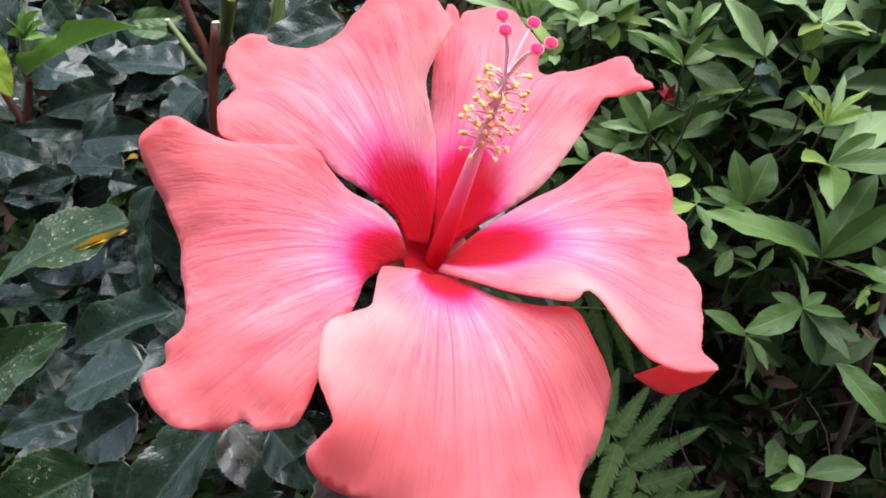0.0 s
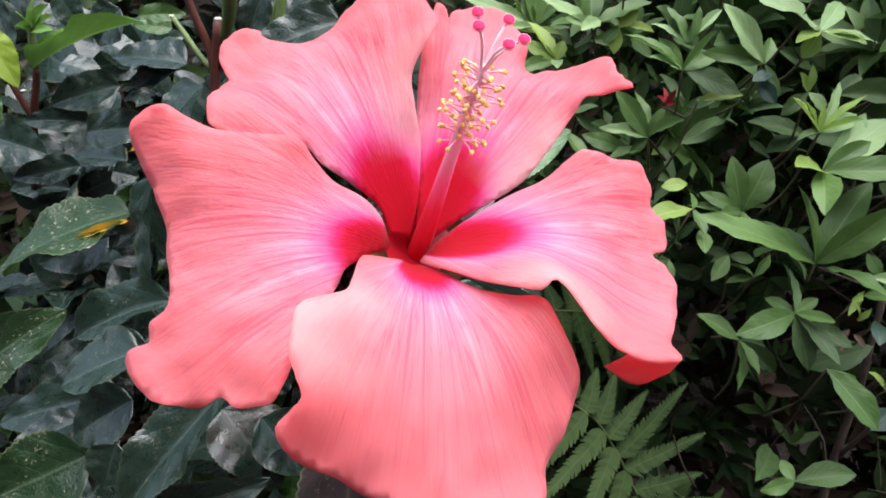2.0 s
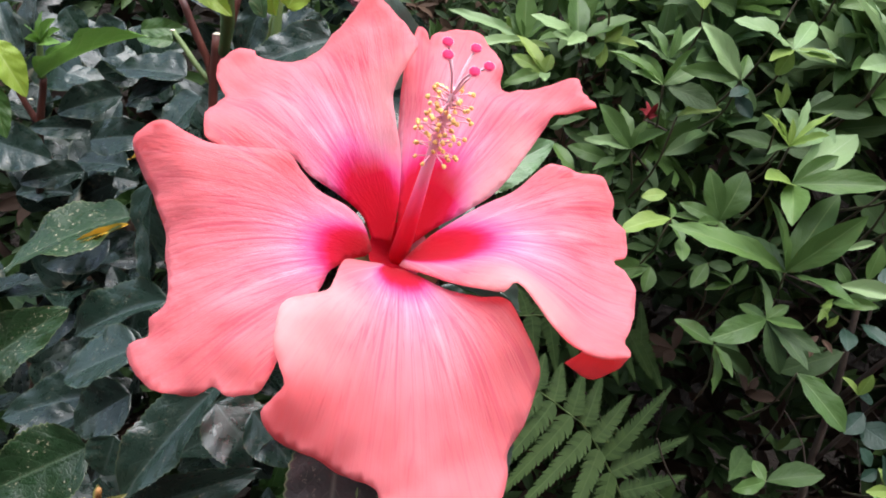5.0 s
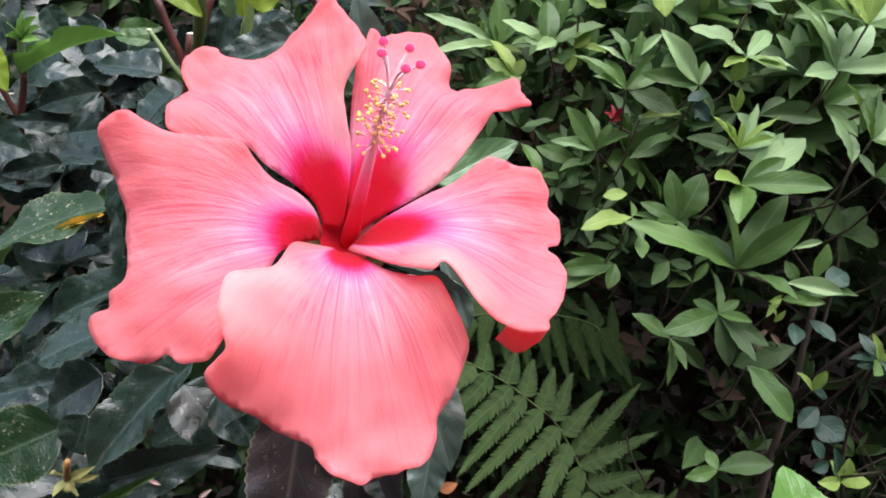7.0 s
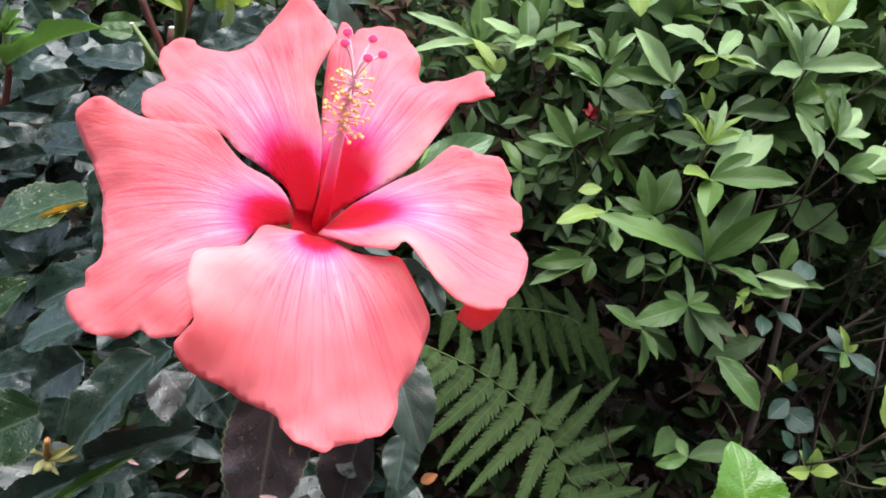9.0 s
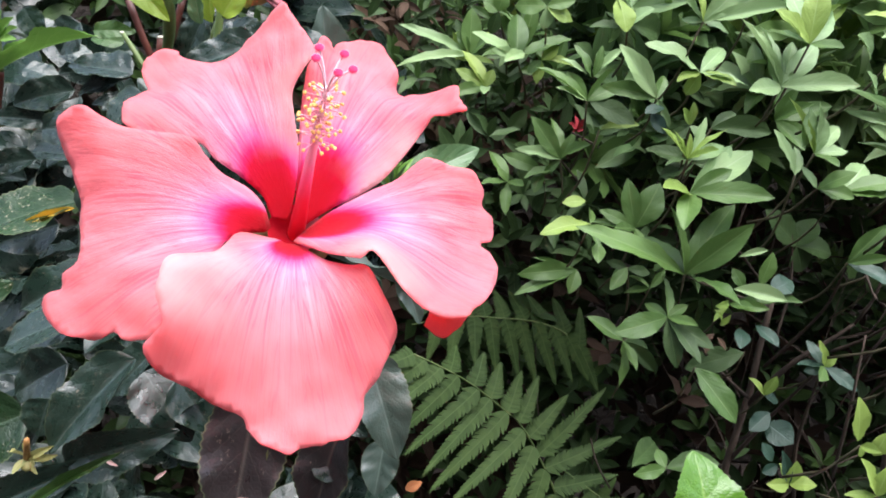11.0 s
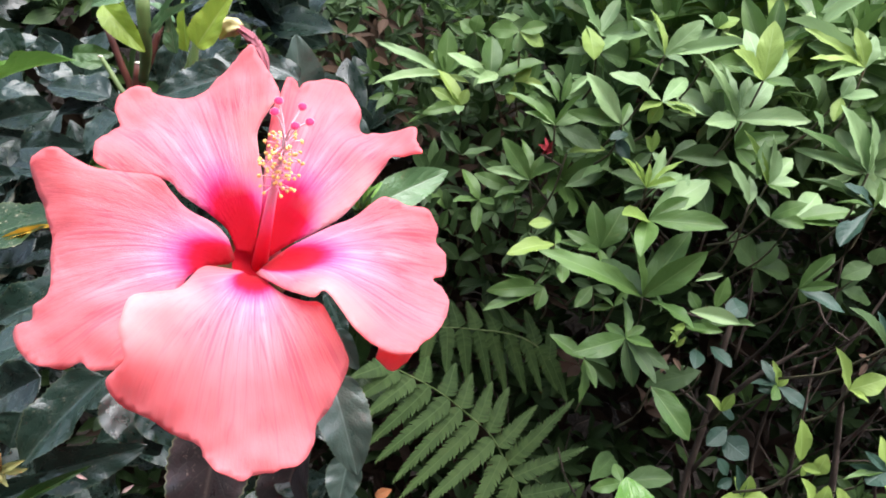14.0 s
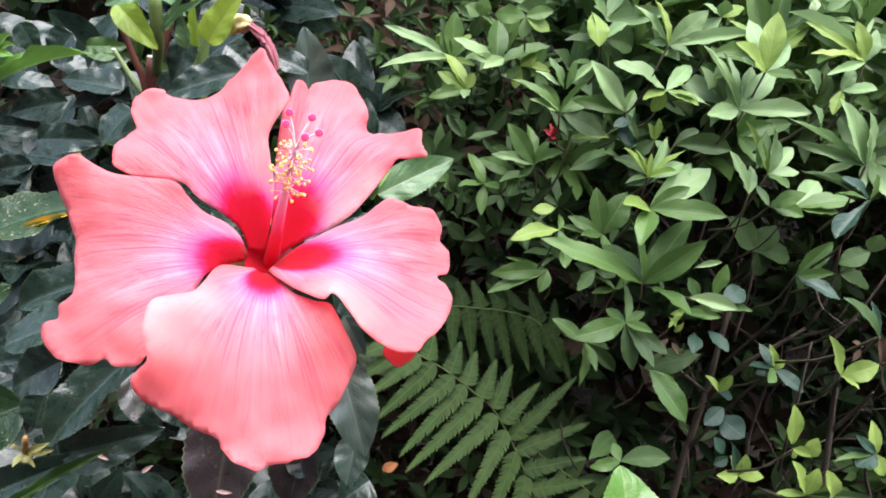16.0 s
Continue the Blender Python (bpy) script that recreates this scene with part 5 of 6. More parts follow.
shoot((0.0758, 0.5408, 0.9463), (0.0782, 0.4800, 0.9902), [
    (AZ_YOUNG, (0.0569, 0.4766, 1.0023), 0.0108, -18),
    (AZ_YOUNG, (0.0609, 0.4910, 1.0160), 0.0136, 6),
    (AZ_YOUNG, (0.0824, 0.4823, 1.0023), 0.0092, -7),
    (AZ, (0.0381, 0.4824, 0.9755), 0.0084, 7),
    (AZ, (0.0522, 0.4675, 0.9862), 0.0098, -7),
    (AZ_PALE, (0.0758, 0.4560, 0.9891), 0.0080, 11)])
shoot((0.1362, 0.4431, 0.9412), (0.1343, 0.4000, 0.9888), [
    (AZ, (0.1041, 0.3920, 1.0089), 0.0112, 2),
    (AZ, (0.1213, 0.4016, 1.0054), 0.0100, -24),
    (AZ_PALE, (0.1145, 0.3874, 0.9972), 0.0076, -4),
    (AZ, (0.1263, 0.4030, 1.0218), 0.0065, 24, (0.1353, 0.4000, 1.0026)),
    (AZ, (0.1409, 0.3990, 1.0208), 0.0064, 22, (0.1366, 0.4000, 1.0027)),
    (AZ_PALE, (0.1518, 0.4023, 1.0204), 0.0051, -13, (0.1396, 0.4000, 1.0063)),
    (AZ, (0.1453, 0.3877, 1.0094), 0.0049, -21),
    (AZ_PALE, (0.1170, 0.4025, 1.0131), 0.0057, 9, (0.1330, 0.4000, 1.0041)),
    (AZ, (0.1550, 0.4031, 0.9997), 0.0102, 16),
    (AZ_DARK, (0.1621, 0.3893, 0.9794), 0.0150, 13, (0.1361, 0.4000, 0.9883))])
shoot((0.1312, 0.4430, 0.9157), (0.1435, 0.4000, 0.9721), [
    (AZ_YOUNG, (0.1657, 0.3960, 0.9787), 0.0087, -20),
    (AZ_PALE, (0.1436, 0.4022, 0.9739), 0.0036, -26, (0.1475, 0.4000, 0.9738))])
shoot((0.1731, 0.4525, 0.9597), (0.1728, 0.3910, 0.9929), [
    (AZ_PALE, (0.1472, 0.3824, 1.0218), 0.0138, -27),
    (AZ, (0.1402, 0.3817, 1.0001), 0.0104, -21),
    (AZ_BLUE, (0.1650, 0.3818, 0.9861), 0.0084, 10, (0.1776, 0.3910, 0.9882)),
    (AZ_BLUE, (0.1776, 0.3817, 0.9743), 0.0085, 25, (0.1707, 0.3910, 0.9843)),
    (AZ_PALE, (0.1831, 0.3916, 0.9765), 0.0051, 17),
    (AZ, (0.1785, 0.3993, 1.0060), 0.0088, 15)])
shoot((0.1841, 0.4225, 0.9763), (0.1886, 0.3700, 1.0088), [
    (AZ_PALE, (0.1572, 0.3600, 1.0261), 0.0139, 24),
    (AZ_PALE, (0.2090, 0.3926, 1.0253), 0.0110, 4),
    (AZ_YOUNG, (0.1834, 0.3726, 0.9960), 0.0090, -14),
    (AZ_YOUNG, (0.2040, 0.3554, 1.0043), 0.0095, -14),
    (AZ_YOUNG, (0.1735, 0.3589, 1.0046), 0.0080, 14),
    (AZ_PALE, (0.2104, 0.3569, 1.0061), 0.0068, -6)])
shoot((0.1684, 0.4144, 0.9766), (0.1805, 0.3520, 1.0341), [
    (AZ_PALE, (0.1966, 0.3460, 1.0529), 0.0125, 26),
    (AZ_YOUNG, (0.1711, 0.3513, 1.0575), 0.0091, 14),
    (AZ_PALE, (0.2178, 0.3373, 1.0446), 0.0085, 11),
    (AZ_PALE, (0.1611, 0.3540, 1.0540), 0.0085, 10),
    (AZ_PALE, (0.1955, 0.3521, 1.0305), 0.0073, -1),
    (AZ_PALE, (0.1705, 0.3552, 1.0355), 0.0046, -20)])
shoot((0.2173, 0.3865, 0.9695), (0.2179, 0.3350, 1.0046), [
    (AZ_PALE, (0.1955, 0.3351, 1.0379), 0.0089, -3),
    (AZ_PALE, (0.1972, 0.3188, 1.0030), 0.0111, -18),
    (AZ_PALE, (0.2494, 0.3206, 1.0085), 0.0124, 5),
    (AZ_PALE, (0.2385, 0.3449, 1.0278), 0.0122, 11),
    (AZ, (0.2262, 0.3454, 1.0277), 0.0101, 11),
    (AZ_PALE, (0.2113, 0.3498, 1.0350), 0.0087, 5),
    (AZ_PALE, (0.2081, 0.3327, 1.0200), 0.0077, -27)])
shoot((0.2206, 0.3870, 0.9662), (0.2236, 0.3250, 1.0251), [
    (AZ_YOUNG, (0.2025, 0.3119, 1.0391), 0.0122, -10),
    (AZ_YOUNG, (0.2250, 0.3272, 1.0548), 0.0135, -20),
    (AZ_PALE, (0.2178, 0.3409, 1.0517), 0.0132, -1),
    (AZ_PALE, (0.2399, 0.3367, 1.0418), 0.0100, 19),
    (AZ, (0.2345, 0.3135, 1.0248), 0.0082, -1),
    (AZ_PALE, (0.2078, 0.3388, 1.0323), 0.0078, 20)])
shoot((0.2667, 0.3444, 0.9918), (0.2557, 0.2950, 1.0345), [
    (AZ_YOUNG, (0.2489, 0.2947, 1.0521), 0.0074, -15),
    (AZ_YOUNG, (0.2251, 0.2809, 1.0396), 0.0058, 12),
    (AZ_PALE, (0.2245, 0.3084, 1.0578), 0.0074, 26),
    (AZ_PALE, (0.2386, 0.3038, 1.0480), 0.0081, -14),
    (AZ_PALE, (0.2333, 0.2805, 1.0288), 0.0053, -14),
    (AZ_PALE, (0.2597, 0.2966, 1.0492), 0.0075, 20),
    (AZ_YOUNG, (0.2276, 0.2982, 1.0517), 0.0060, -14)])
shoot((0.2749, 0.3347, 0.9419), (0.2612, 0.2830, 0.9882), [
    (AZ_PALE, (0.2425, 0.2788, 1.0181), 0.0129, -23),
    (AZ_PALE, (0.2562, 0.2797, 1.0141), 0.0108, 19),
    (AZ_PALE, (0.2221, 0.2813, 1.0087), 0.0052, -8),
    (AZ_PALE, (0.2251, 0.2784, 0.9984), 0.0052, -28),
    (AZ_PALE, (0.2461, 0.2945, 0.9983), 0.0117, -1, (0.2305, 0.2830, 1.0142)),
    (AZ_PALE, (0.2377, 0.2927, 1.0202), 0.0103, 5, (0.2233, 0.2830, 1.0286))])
shoot((0.2727, 0.3279, 0.9231), (0.2650, 0.2790, 0.9733), [
    (AZ_BLUE, (0.2445, 0.2640, 0.9589), 0.0087, 33),
    (AZ_DARK, (0.2306, 0.2772, 0.9861), 0.0070, 9),
    (AZ_BLUE, (0.2495, 0.2759, 0.9853), 0.0065, 22),
    (AZ, (0.2648, 0.2758, 0.9860), 0.0067, 25),
    (AZ, (0.2531, 0.2900, 0.9739), 0.0081, 15)])
shoot((0.2391, 0.3548, 0.9799), (0.2507, 0.3000, 1.0205), [
    (AZ_PALE, (0.2618, 0.2904, 1.0235), 0.0105, -13),
    (AZ_YOUNG, (0.2440, 0.2900, 1.0106), 0.0067, 26),
    (AZ_PALE, (0.2554, 0.3014, 1.0311), 0.0069, 2)])
shoot((0.2338, 0.3707, 0.9039), (0.2292, 0.3270, 0.9618), [
    (AZ_PALE, (0.2154, 0.3224, 0.9849), 0.0089, 4),
    (AZ_PALE, (0.2335, 0.3402, 0.9764), 0.0081, 7),
    (AZ_PALE, (0.2335, 0.3304, 0.9956), 0.0118, 22, (0.2304, 0.3270, 0.9757))])
shoot((0.2313, 0.3815, 0.9165), (0.2383, 0.3300, 0.9726), [
    (AZ, (0.2443, 0.3151, 0.9697), 0.0071, -9),
    (AZ_PALE, (0.2560, 0.3308, 0.9760), 0.0081, 3),
    (AZ_PALE, (0.2417, 0.3312, 0.9908), 0.0093, -2),
    (AZ_YOUNG, (0.2223, 0.3285, 1.0000), 0.0071, -18),
    (AZ_PALE, (0.2381, 0.3317, 0.9987), 0.0053, 14),
    (AZ_PALE, (0.2560, 0.3439, 0.9868), 0.0090, -8)])
shoot((0.2387, 0.3954, 0.9217), (0.2431, 0.3300, 0.9550), [
    (AZ, (0.2552, 0.3203, 0.9664), 0.0106, 0),
    (AZ_PALE, (0.2348, 0.3322, 0.9664), 0.0053, -8),
    (AZ, (0.2630, 0.3287, 0.9526), 0.0089, -5),
    (AZ_DARK, (0.2640, 0.3423, 0.9490), 0.0071, 15)])
shoot((0.2645, 0.4123, 0.8967), (0.2670, 0.3500, 0.9512), [
    (AZ, (0.2917, 0.3482, 0.9520), 0.0147, -22),
    (AZ_PALE, (0.2866, 0.3642, 0.9660), 0.0164, 13),
    (AZ, (0.2986, 0.3475, 0.9609), 0.0132, -17)])
shoot((0.1864, 0.4158, 0.9329), (0.1956, 0.3600, 0.9800), [
    (AZ_DARK, (0.2306, 0.3620, 0.9811), 0.0127, 5),
    (AZ_DARK, (0.2115, 0.3692, 0.9889), 0.0084, -6)])
shoot((0.2905, 0.4875, 0.8508), (0.2889, 0.4300, 0.8998), [
    (AZ_DARK, (0.2645, 0.4276, 0.9238), 0.0208, -14),
    (AZ_DARK, (0.2985, 0.4323, 0.9196), 0.0190, -26),
    (AZ_DARK, (0.2980, 0.4324, 0.8808), 0.0176, 22),
    (AZ_DARK, (0.3162, 0.4336, 0.8967), 0.0177, -7)])
shoot((0.2745, 0.3899, 0.8719), (0.2664, 0.3300, 0.9167), [
    (AZ, (0.2814, 0.3278, 0.9384), 0.0119, 10),
    (AZ, (0.2793, 0.3164, 0.9246), 0.0062, 20),
    (AZ_BLUE, (0.2882, 0.3179, 0.9104), 0.0099, 6),
    (AZ_DARK, (0.2787, 0.3438, 0.9057), 0.0081, -28)])
shoot((0.3092, 0.4150, 0.8760), (0.3230, 0.3600, 0.9254), [
    (AZ_DARK, (0.3068, 0.3602, 0.9169), 0.0139, -2),
    (AZ_DARK, (0.3253, 0.3575, 0.9368), 0.0140, 2)])
shoot((0.2720, 0.3115, 0.8453), (0.2683, 0.2700, 0.8861), [
    (AZ_YOUNG, (0.2586, 0.2696, 0.9074), 0.0093, 4),
    (AZ_YOUNG, (0.2848, 0.2677, 0.8943), 0.0117, 22),
    (AZ_YOUNG, (0.2689, 0.2551, 0.8887), 0.0034, 16)])
shoot((0.2671, 0.3307, 0.8625), (0.2781, 0.2650, 0.9105), [
    (AZ_DARK, (0.2571, 0.2616, 0.9308), 0.0114, 2),
    (AZ_BLUE, (0.2723, 0.2684, 0.9273), 0.0050, -10),
    (LITTER, (0.2862, 0.2680, 0.8948), 0.0065, 11)])
shoot((0.2811, 0.4180, 0.7998), (0.2812, 0.3570, 0.8459), [
    (AZ_YOUNG, (0.2760, 0.3544, 0.8629), 0.0050, 12),
    (AZ_BLUE, (0.2731, 0.3649, 0.8592), 0.0078, -9),
    (AZ_BLUE, (0.2665, 0.3595, 0.8465), 0.0086, 24),
    (AZ_BLUE, (0.2987, 0.3479, 0.8358), 0.0103, -4),
    (AZ, (0.2740, 0.3449, 0.8424), 0.0092, -22),
    (AZ_YOUNG, (0.2849, 0.3533, 0.8535), 0.0062, -24),
    (AZ_BLUE, (0.2694, 0.3546, 0.8434), 0.0078, -19)])
shoot((0.2590, 0.4399, 0.7647), (0.2628, 0.3840, 0.8126), [
    (AZ_YOUNG, (0.2523, 0.3834, 0.8247), 0.0077, 8),
    (AZ_YOUNG, (0.2682, 0.3824, 0.8266), 0.0082, -2),
    (AZ_BLUE, (0.2534, 0.3741, 0.7927), 0.0132, -6, (0.2682, 0.3840, 0.8010)),
    (AZ_BLUE, (0.2790, 0.3694, 0.7883), 0.0201, 22, (0.2670, 0.3840, 0.7934)),
    (AZ_BLUE, (0.2743, 0.3858, 0.8083), 0.0084, -7)])
shoot((0.2762, 0.4018, 0.7342), (0.2765, 0.3600, 0.7648), [
    (AZ_YOUNG, (0.2601, 0.3518, 0.7684), 0.0090, -28),
    (AZ_YOUNG, (0.2705, 0.3637, 0.7770), 0.0092, 16),
    (AZ_YOUNG, (0.2774, 0.3571, 0.7821), 0.0107, -2),
    (AZ_YOUNG, (0.2881, 0.3516, 0.7710), 0.0117, -16),
    (AZ_BLUE, (0.2550, 0.3574, 0.7931), 0.0089, -5, (0.2636, 0.3600, 0.7802)),
    (AZ_BLUE, (0.2578, 0.3573, 0.7729), 0.0082, -26, (0.2670, 0.3600, 0.7784)),
    (AZ_BLUE, (0.2673, 0.3569, 0.7890), 0.0081, -19)])
shoot((0.2402, 0.3028, 0.8051), (0.2486, 0.2600, 0.8494), [
    (AZ_YOUNG, (0.2439, 0.2596, 0.8735), 0.0099, -5, (0.2472, 0.2600, 0.8518)),
    (AZ_YOUNG, (0.2567, 0.2556, 0.8577), 0.0082, -25, (0.2558, 0.2600, 0.8448)),
    (AZ_YOUNG, (0.2505, 0.2592, 0.8442), 0.0052, -6),
    (AZ_YOUNG, (0.2514, 0.2502, 0.8529), 0.0050, 26)])
shoot((0.2584, 0.3003, 0.7975), (0.2545, 0.2500, 0.8303), [
    (AZ_YOUNG, (0.2431, 0.2473, 0.8504), 0.0093, 7),
    (AZ_YOUNG, (0.2564, 0.2488, 0.8462), 0.0089, -21),
    (AZ_YOUNG, (0.2591, 0.2404, 0.8498), 0.0100, 13, (0.2673, 0.2500, 0.8256)),
    (AZ_YOUNG, (0.2394, 0.2482, 0.8323), 0.0047, 16),
    (AZ, (0.2812, 0.2535, 0.8308), 0.0067, -11),
    (AZ_DARK, (0.2876, 0.2481, 0.8321), 0.0080, 18)])
shoot((0.2965, 0.3341, 0.7861), (0.2972, 0.2700, 0.8436), [
    (AZ_BLUE, (0.2856, 0.2655, 0.8391), 0.0130, 26),
    (AZ_BLUE, (0.2797, 0.2707, 0.8450), 0.0051, -28),
    (AZ_BLUE, (0.2832, 0.2662, 0.8554), 0.0054, -23),
    (AZ_YOUNG, (0.2930, 0.2734, 0.8603), 0.0075, -26),
    (AZ_YOUNG, (0.3021, 0.2664, 0.8331), 0.0091, 9),
    (AZ, (0.2750, 0.2676, 0.8400), 0.0047, 27)])
shoot((0.1860, 0.3779, 0.7668), (0.1806, 0.3100, 0.8020), [
    (AZ, (0.1622, 0.3003, 0.8034), 0.0088, -11),
    (AZ, (0.1772, 0.3196, 0.8083), 0.0071, -23),
    (AZ_DARK, (0.2071, 0.3068, 0.8103), 0.0133, -22),
    (AZ_DARK, (0.1855, 0.3451, 0.7990), 0.0142, -9, (0.1623, 0.3100, 0.8019))])
shoot((0.3418, 0.4669, 0.8378), (0.3444, 0.4200, 0.8912), [
    (AZ_DARK, (0.3557, 0.4219, 0.9119), 0.0134, 13),
    (AZ_DARK, (0.3712, 0.4227, 0.8841), 0.0156, 3),
    (AZ_DARK, (0.3389, 0.4234, 0.8727), 0.0135, -8)])
shoot((0.1996, 0.4546, 0.9207), (0.2030, 0.4000, 0.9553), [
    (AZ_DARK, (0.1730, 0.3998, 0.9638), 0.0133, -13),
    (AZ_DARK, (0.1822, 0.3974, 0.9469), 0.0133, 12),
    (AZ_DARK, (0.2323, 0.4008, 0.9538), 0.0153, 12)])
shoot((0.1163, 0.5164, 0.9876), (0.1120, 0.4500, 1.0437), [
    (AZ, (0.0916, 0.4517, 1.0440), 0.0134, -27),
    (AZ_YOUNG, (0.1297, 0.4497, 1.0362), 0.0119, 14),
    (AZ_PALE, (0.1119, 0.4514, 1.0294), 0.0103, -23),
    (AZ, (0.1298, 0.4479, 1.0486), 0.0103, 19)])
shoot((0.1624, 0.4672, 1.0022), (0.1579, 0.4200, 1.0336), [
    (AZ, (0.1502, 0.4196, 1.0498), 0.0098, 22),
    (AZ_YOUNG, (0.1564, 0.4099, 1.0304), 0.0184, -9, (0.1505, 0.4200, 1.0482)),
    (AZ, (0.1704, 0.4310, 1.0133), 0.0139, -24),
    (AZ_DARK, (0.1870, 0.4432, 1.0317), 0.0176, 26),
    (AZ_DARK, (0.1347, 0.4168, 1.0320), 0.0089, 4),
    (AZ_PALE, (0.1714, 0.4169, 1.0447), 0.0113, -23)])
shoot((0.2192, 0.4437, 1.0052), (0.2160, 0.3800, 1.0512), [
    (AZ_PALE, (0.2029, 0.3812, 1.0380), 0.0107, 5),
    (AZ_YOUNG, (0.2259, 0.3761, 1.0579), 0.0108, -15),
    (AZ, (0.2166, 0.3778, 1.0602), 0.0107, 3),
    (AZ_PALE, (0.2049, 0.3794, 1.0579), 0.0085, 16)])
shoot((0.0961, 0.5426, 0.9980), (0.0843, 0.5000, 1.0419), [
    (AZ, (0.0734, 0.4975, 1.0488), 0.0129, -18),
    (AZ, (0.0871, 0.4966, 1.0537), 0.0129, 18),
    (AZ, (0.1014, 0.4969, 1.0334), 0.0095, -27),
    (AZ_DARK, (0.0797, 0.5037, 1.0257), 0.0104, -17)])
shoot((0.1239, 0.5278, 0.9557), (0.1139, 0.4700, 1.0101), [
    (AZ_YOUNG, (0.1114, 0.4678, 0.9946), 0.0090, 18),
    (AZ_YOUNG, (0.1246, 0.4709, 1.0205), 0.0099, 8),
    (AZ_DARK, (0.1213, 0.4721, 0.9989), 0.0108, 21),
    (AZ, (0.1047, 0.4688, 1.0018), 0.0090, 6),
    (AZ_YOUNG, (0.1356, 0.4696, 1.0099), 0.0066, -22)])
shoot((0.1941, 0.4227, 0.9309), (0.1870, 0.3700, 0.9803), [
    (AZ_YOUNG, (0.1815, 0.3676, 0.9900), 0.0069, 2),
    (AZ_YOUNG, (0.1879, 0.3697, 0.9934), 0.0062, 13),
    (AZ_DARK, (0.1746, 0.3666, 0.9700), 0.0082, -9),
    (AZ_PALE, (0.1974, 0.3666, 0.9718), 0.0083, 3)])
shoot((0.0917, 0.5529, 0.9243), (0.0966, 0.5000, 0.9568), [
    (AZ_DARK, (0.0839, 0.5008, 0.9548), 0.0131, -16),
    (AZ_DARK, (0.1097, 0.4988, 0.9750), 0.0131, 28)])
shoot((0.0911, 0.5879, 0.8180), (0.0877, 0.5200, 0.8641), [
    (AZ_DARK, (0.0725, 0.5177, 0.8781), 0.0139, -19),
    (AZ_DARK, (0.0939, 0.5234, 0.8486), 0.0142, 13),
    (AZ_DARK, (0.1103, 0.5230, 0.8748), 0.0113, 27)])
shoot((0.1835, 0.4699, 0.8171), (0.1863, 0.4000, 0.8747), [
    (AZ, (0.1723, 0.3993, 0.8835), 0.0082, 25),
    (AZ, (0.1957, 0.4032, 0.8870), 0.0071, 25),
    (AZ, (0.1706, 0.3999, 0.8715), 0.0069, 15)])
leaf(azalea, "plain", LITTER, (0.1980, 0.3180, 0.8780), (0.1900, 0.3120, 0.8750), 0.0030, 10)
leaf(azalea, "plain", LITTER, (0.2000, 0.3180, 0.8760), (0.2030, 0.3120, 0.8720), 0.0030, 10)
leaf(azalea, "plain", LITTER, (0.1970, 0.3190, 0.8740), (0.1930, 0.3130, 0.8690), 0.0030, 10)
leaf(azalea, "plain", AZ_YOUNG, (0.2000, 0.3170, 0.8830), (0.2020, 0.3110, 0.8910), 0.0030, 10)
leaf(azalea, "plain", AZ_YOUNG, (0.2010, 0.3170, 0.8840), (0.1950, 0.3110, 0.8940), 0.0030, 10)
leaf(azalea, "plain", LITTER, (0.2950, 0.3000, 0.8900), (0.2850, 0.2940, 0.8950), 0.0030, 10)
leaf(azalea, "plain", LITTER, (0.2970, 0.3000, 0.8890), (0.2970, 0.2940, 0.8950), 0.0030, 10)
leaf(azalea, "plain", LITTER, (0.2940, 0.3000, 0.8880), (0.2880, 0.2940, 0.8840), 0.0030, 10)
stalk(azalea, "branch", [(0.2685, 0.4400, 0.6406), (0.2682, 0.4350, 0.6991), (0.2687, 0.4300, 0.7436), (0.2727, 0.4250, 0.7905), (0.2719, 0.4200, 0.8340), (0.2749, 0.4200, 0.8688)], 0.00302, 0.00187, BARK)
stalk(azalea, "branch", [(0.2736, 0.4250, 0.7859), (0.2836, 0.4000, 0.8273), (0.3012, 0.3900, 0.8506), (0.3108, 0.3850, 0.8638)], 0.00202, 0.00101, BARK)
stalk(azalea, "branch", [(0.2705, 0.4300, 0.7388), (0.2791, 0.4000, 0.7916), (0.2799, 0.3600, 0.8414)], 0.00158, 0.00072, BARK)
stalk(azalea, "branch", [(0.3220, 0.3400, 0.7568), (0.3137, 0.3350, 0.8094), (0.3063, 0.3300, 0.8427), (0.2859, 0.3000, 0.8751)], 0.00216, 0.0013, BARK)
stalk(azalea, "branch", [(0.3135, 0.3350, 0.8173), (0.3145, 0.3200, 0.8418), (0.3073, 0.3000, 0.8633)], 0.0013, 0.00058, BARK)
stalk(azalea, "branch", [(0.3054, 0.4000, 0.7233), (0.2959, 0.3950, 0.7688), (0.2848, 0.3700, 0.8181), (0.2823, 0.3600, 0.8436)], 0.0013, 0.00072, BARK)
stalk(azalea, "branch", [(0.2774, 0.4200, 0.8166), (0.2799, 0.3700, 0.8738), (0.2675, 0.3320, 0.9134)], 0.00115, 0.00058, BARK)
stalk(azalea, "branch", [(0.2865, 0.4300, 0.8305), (0.2895, 0.4300, 0.8746), (0.2844, 0.4300, 0.9077)], 0.00115, 0.00058, BARK)
stalk(azalea, "branch", [(0.3022, 0.3600, 0.7706), (0.2910, 0.3400, 0.8280), (0.2905, 0.3400, 0.8732)], 0.0011, 0.00059, BARK)
stalk(azalea, "branch", [(0.2697, 0.4200, 0.7930), (0.2223, 0.3700, 0.8374), (0.1933, 0.3300, 0.8698), (0.1740, 0.3200, 0.8840)], 0.00119, 0.00051, BARK)
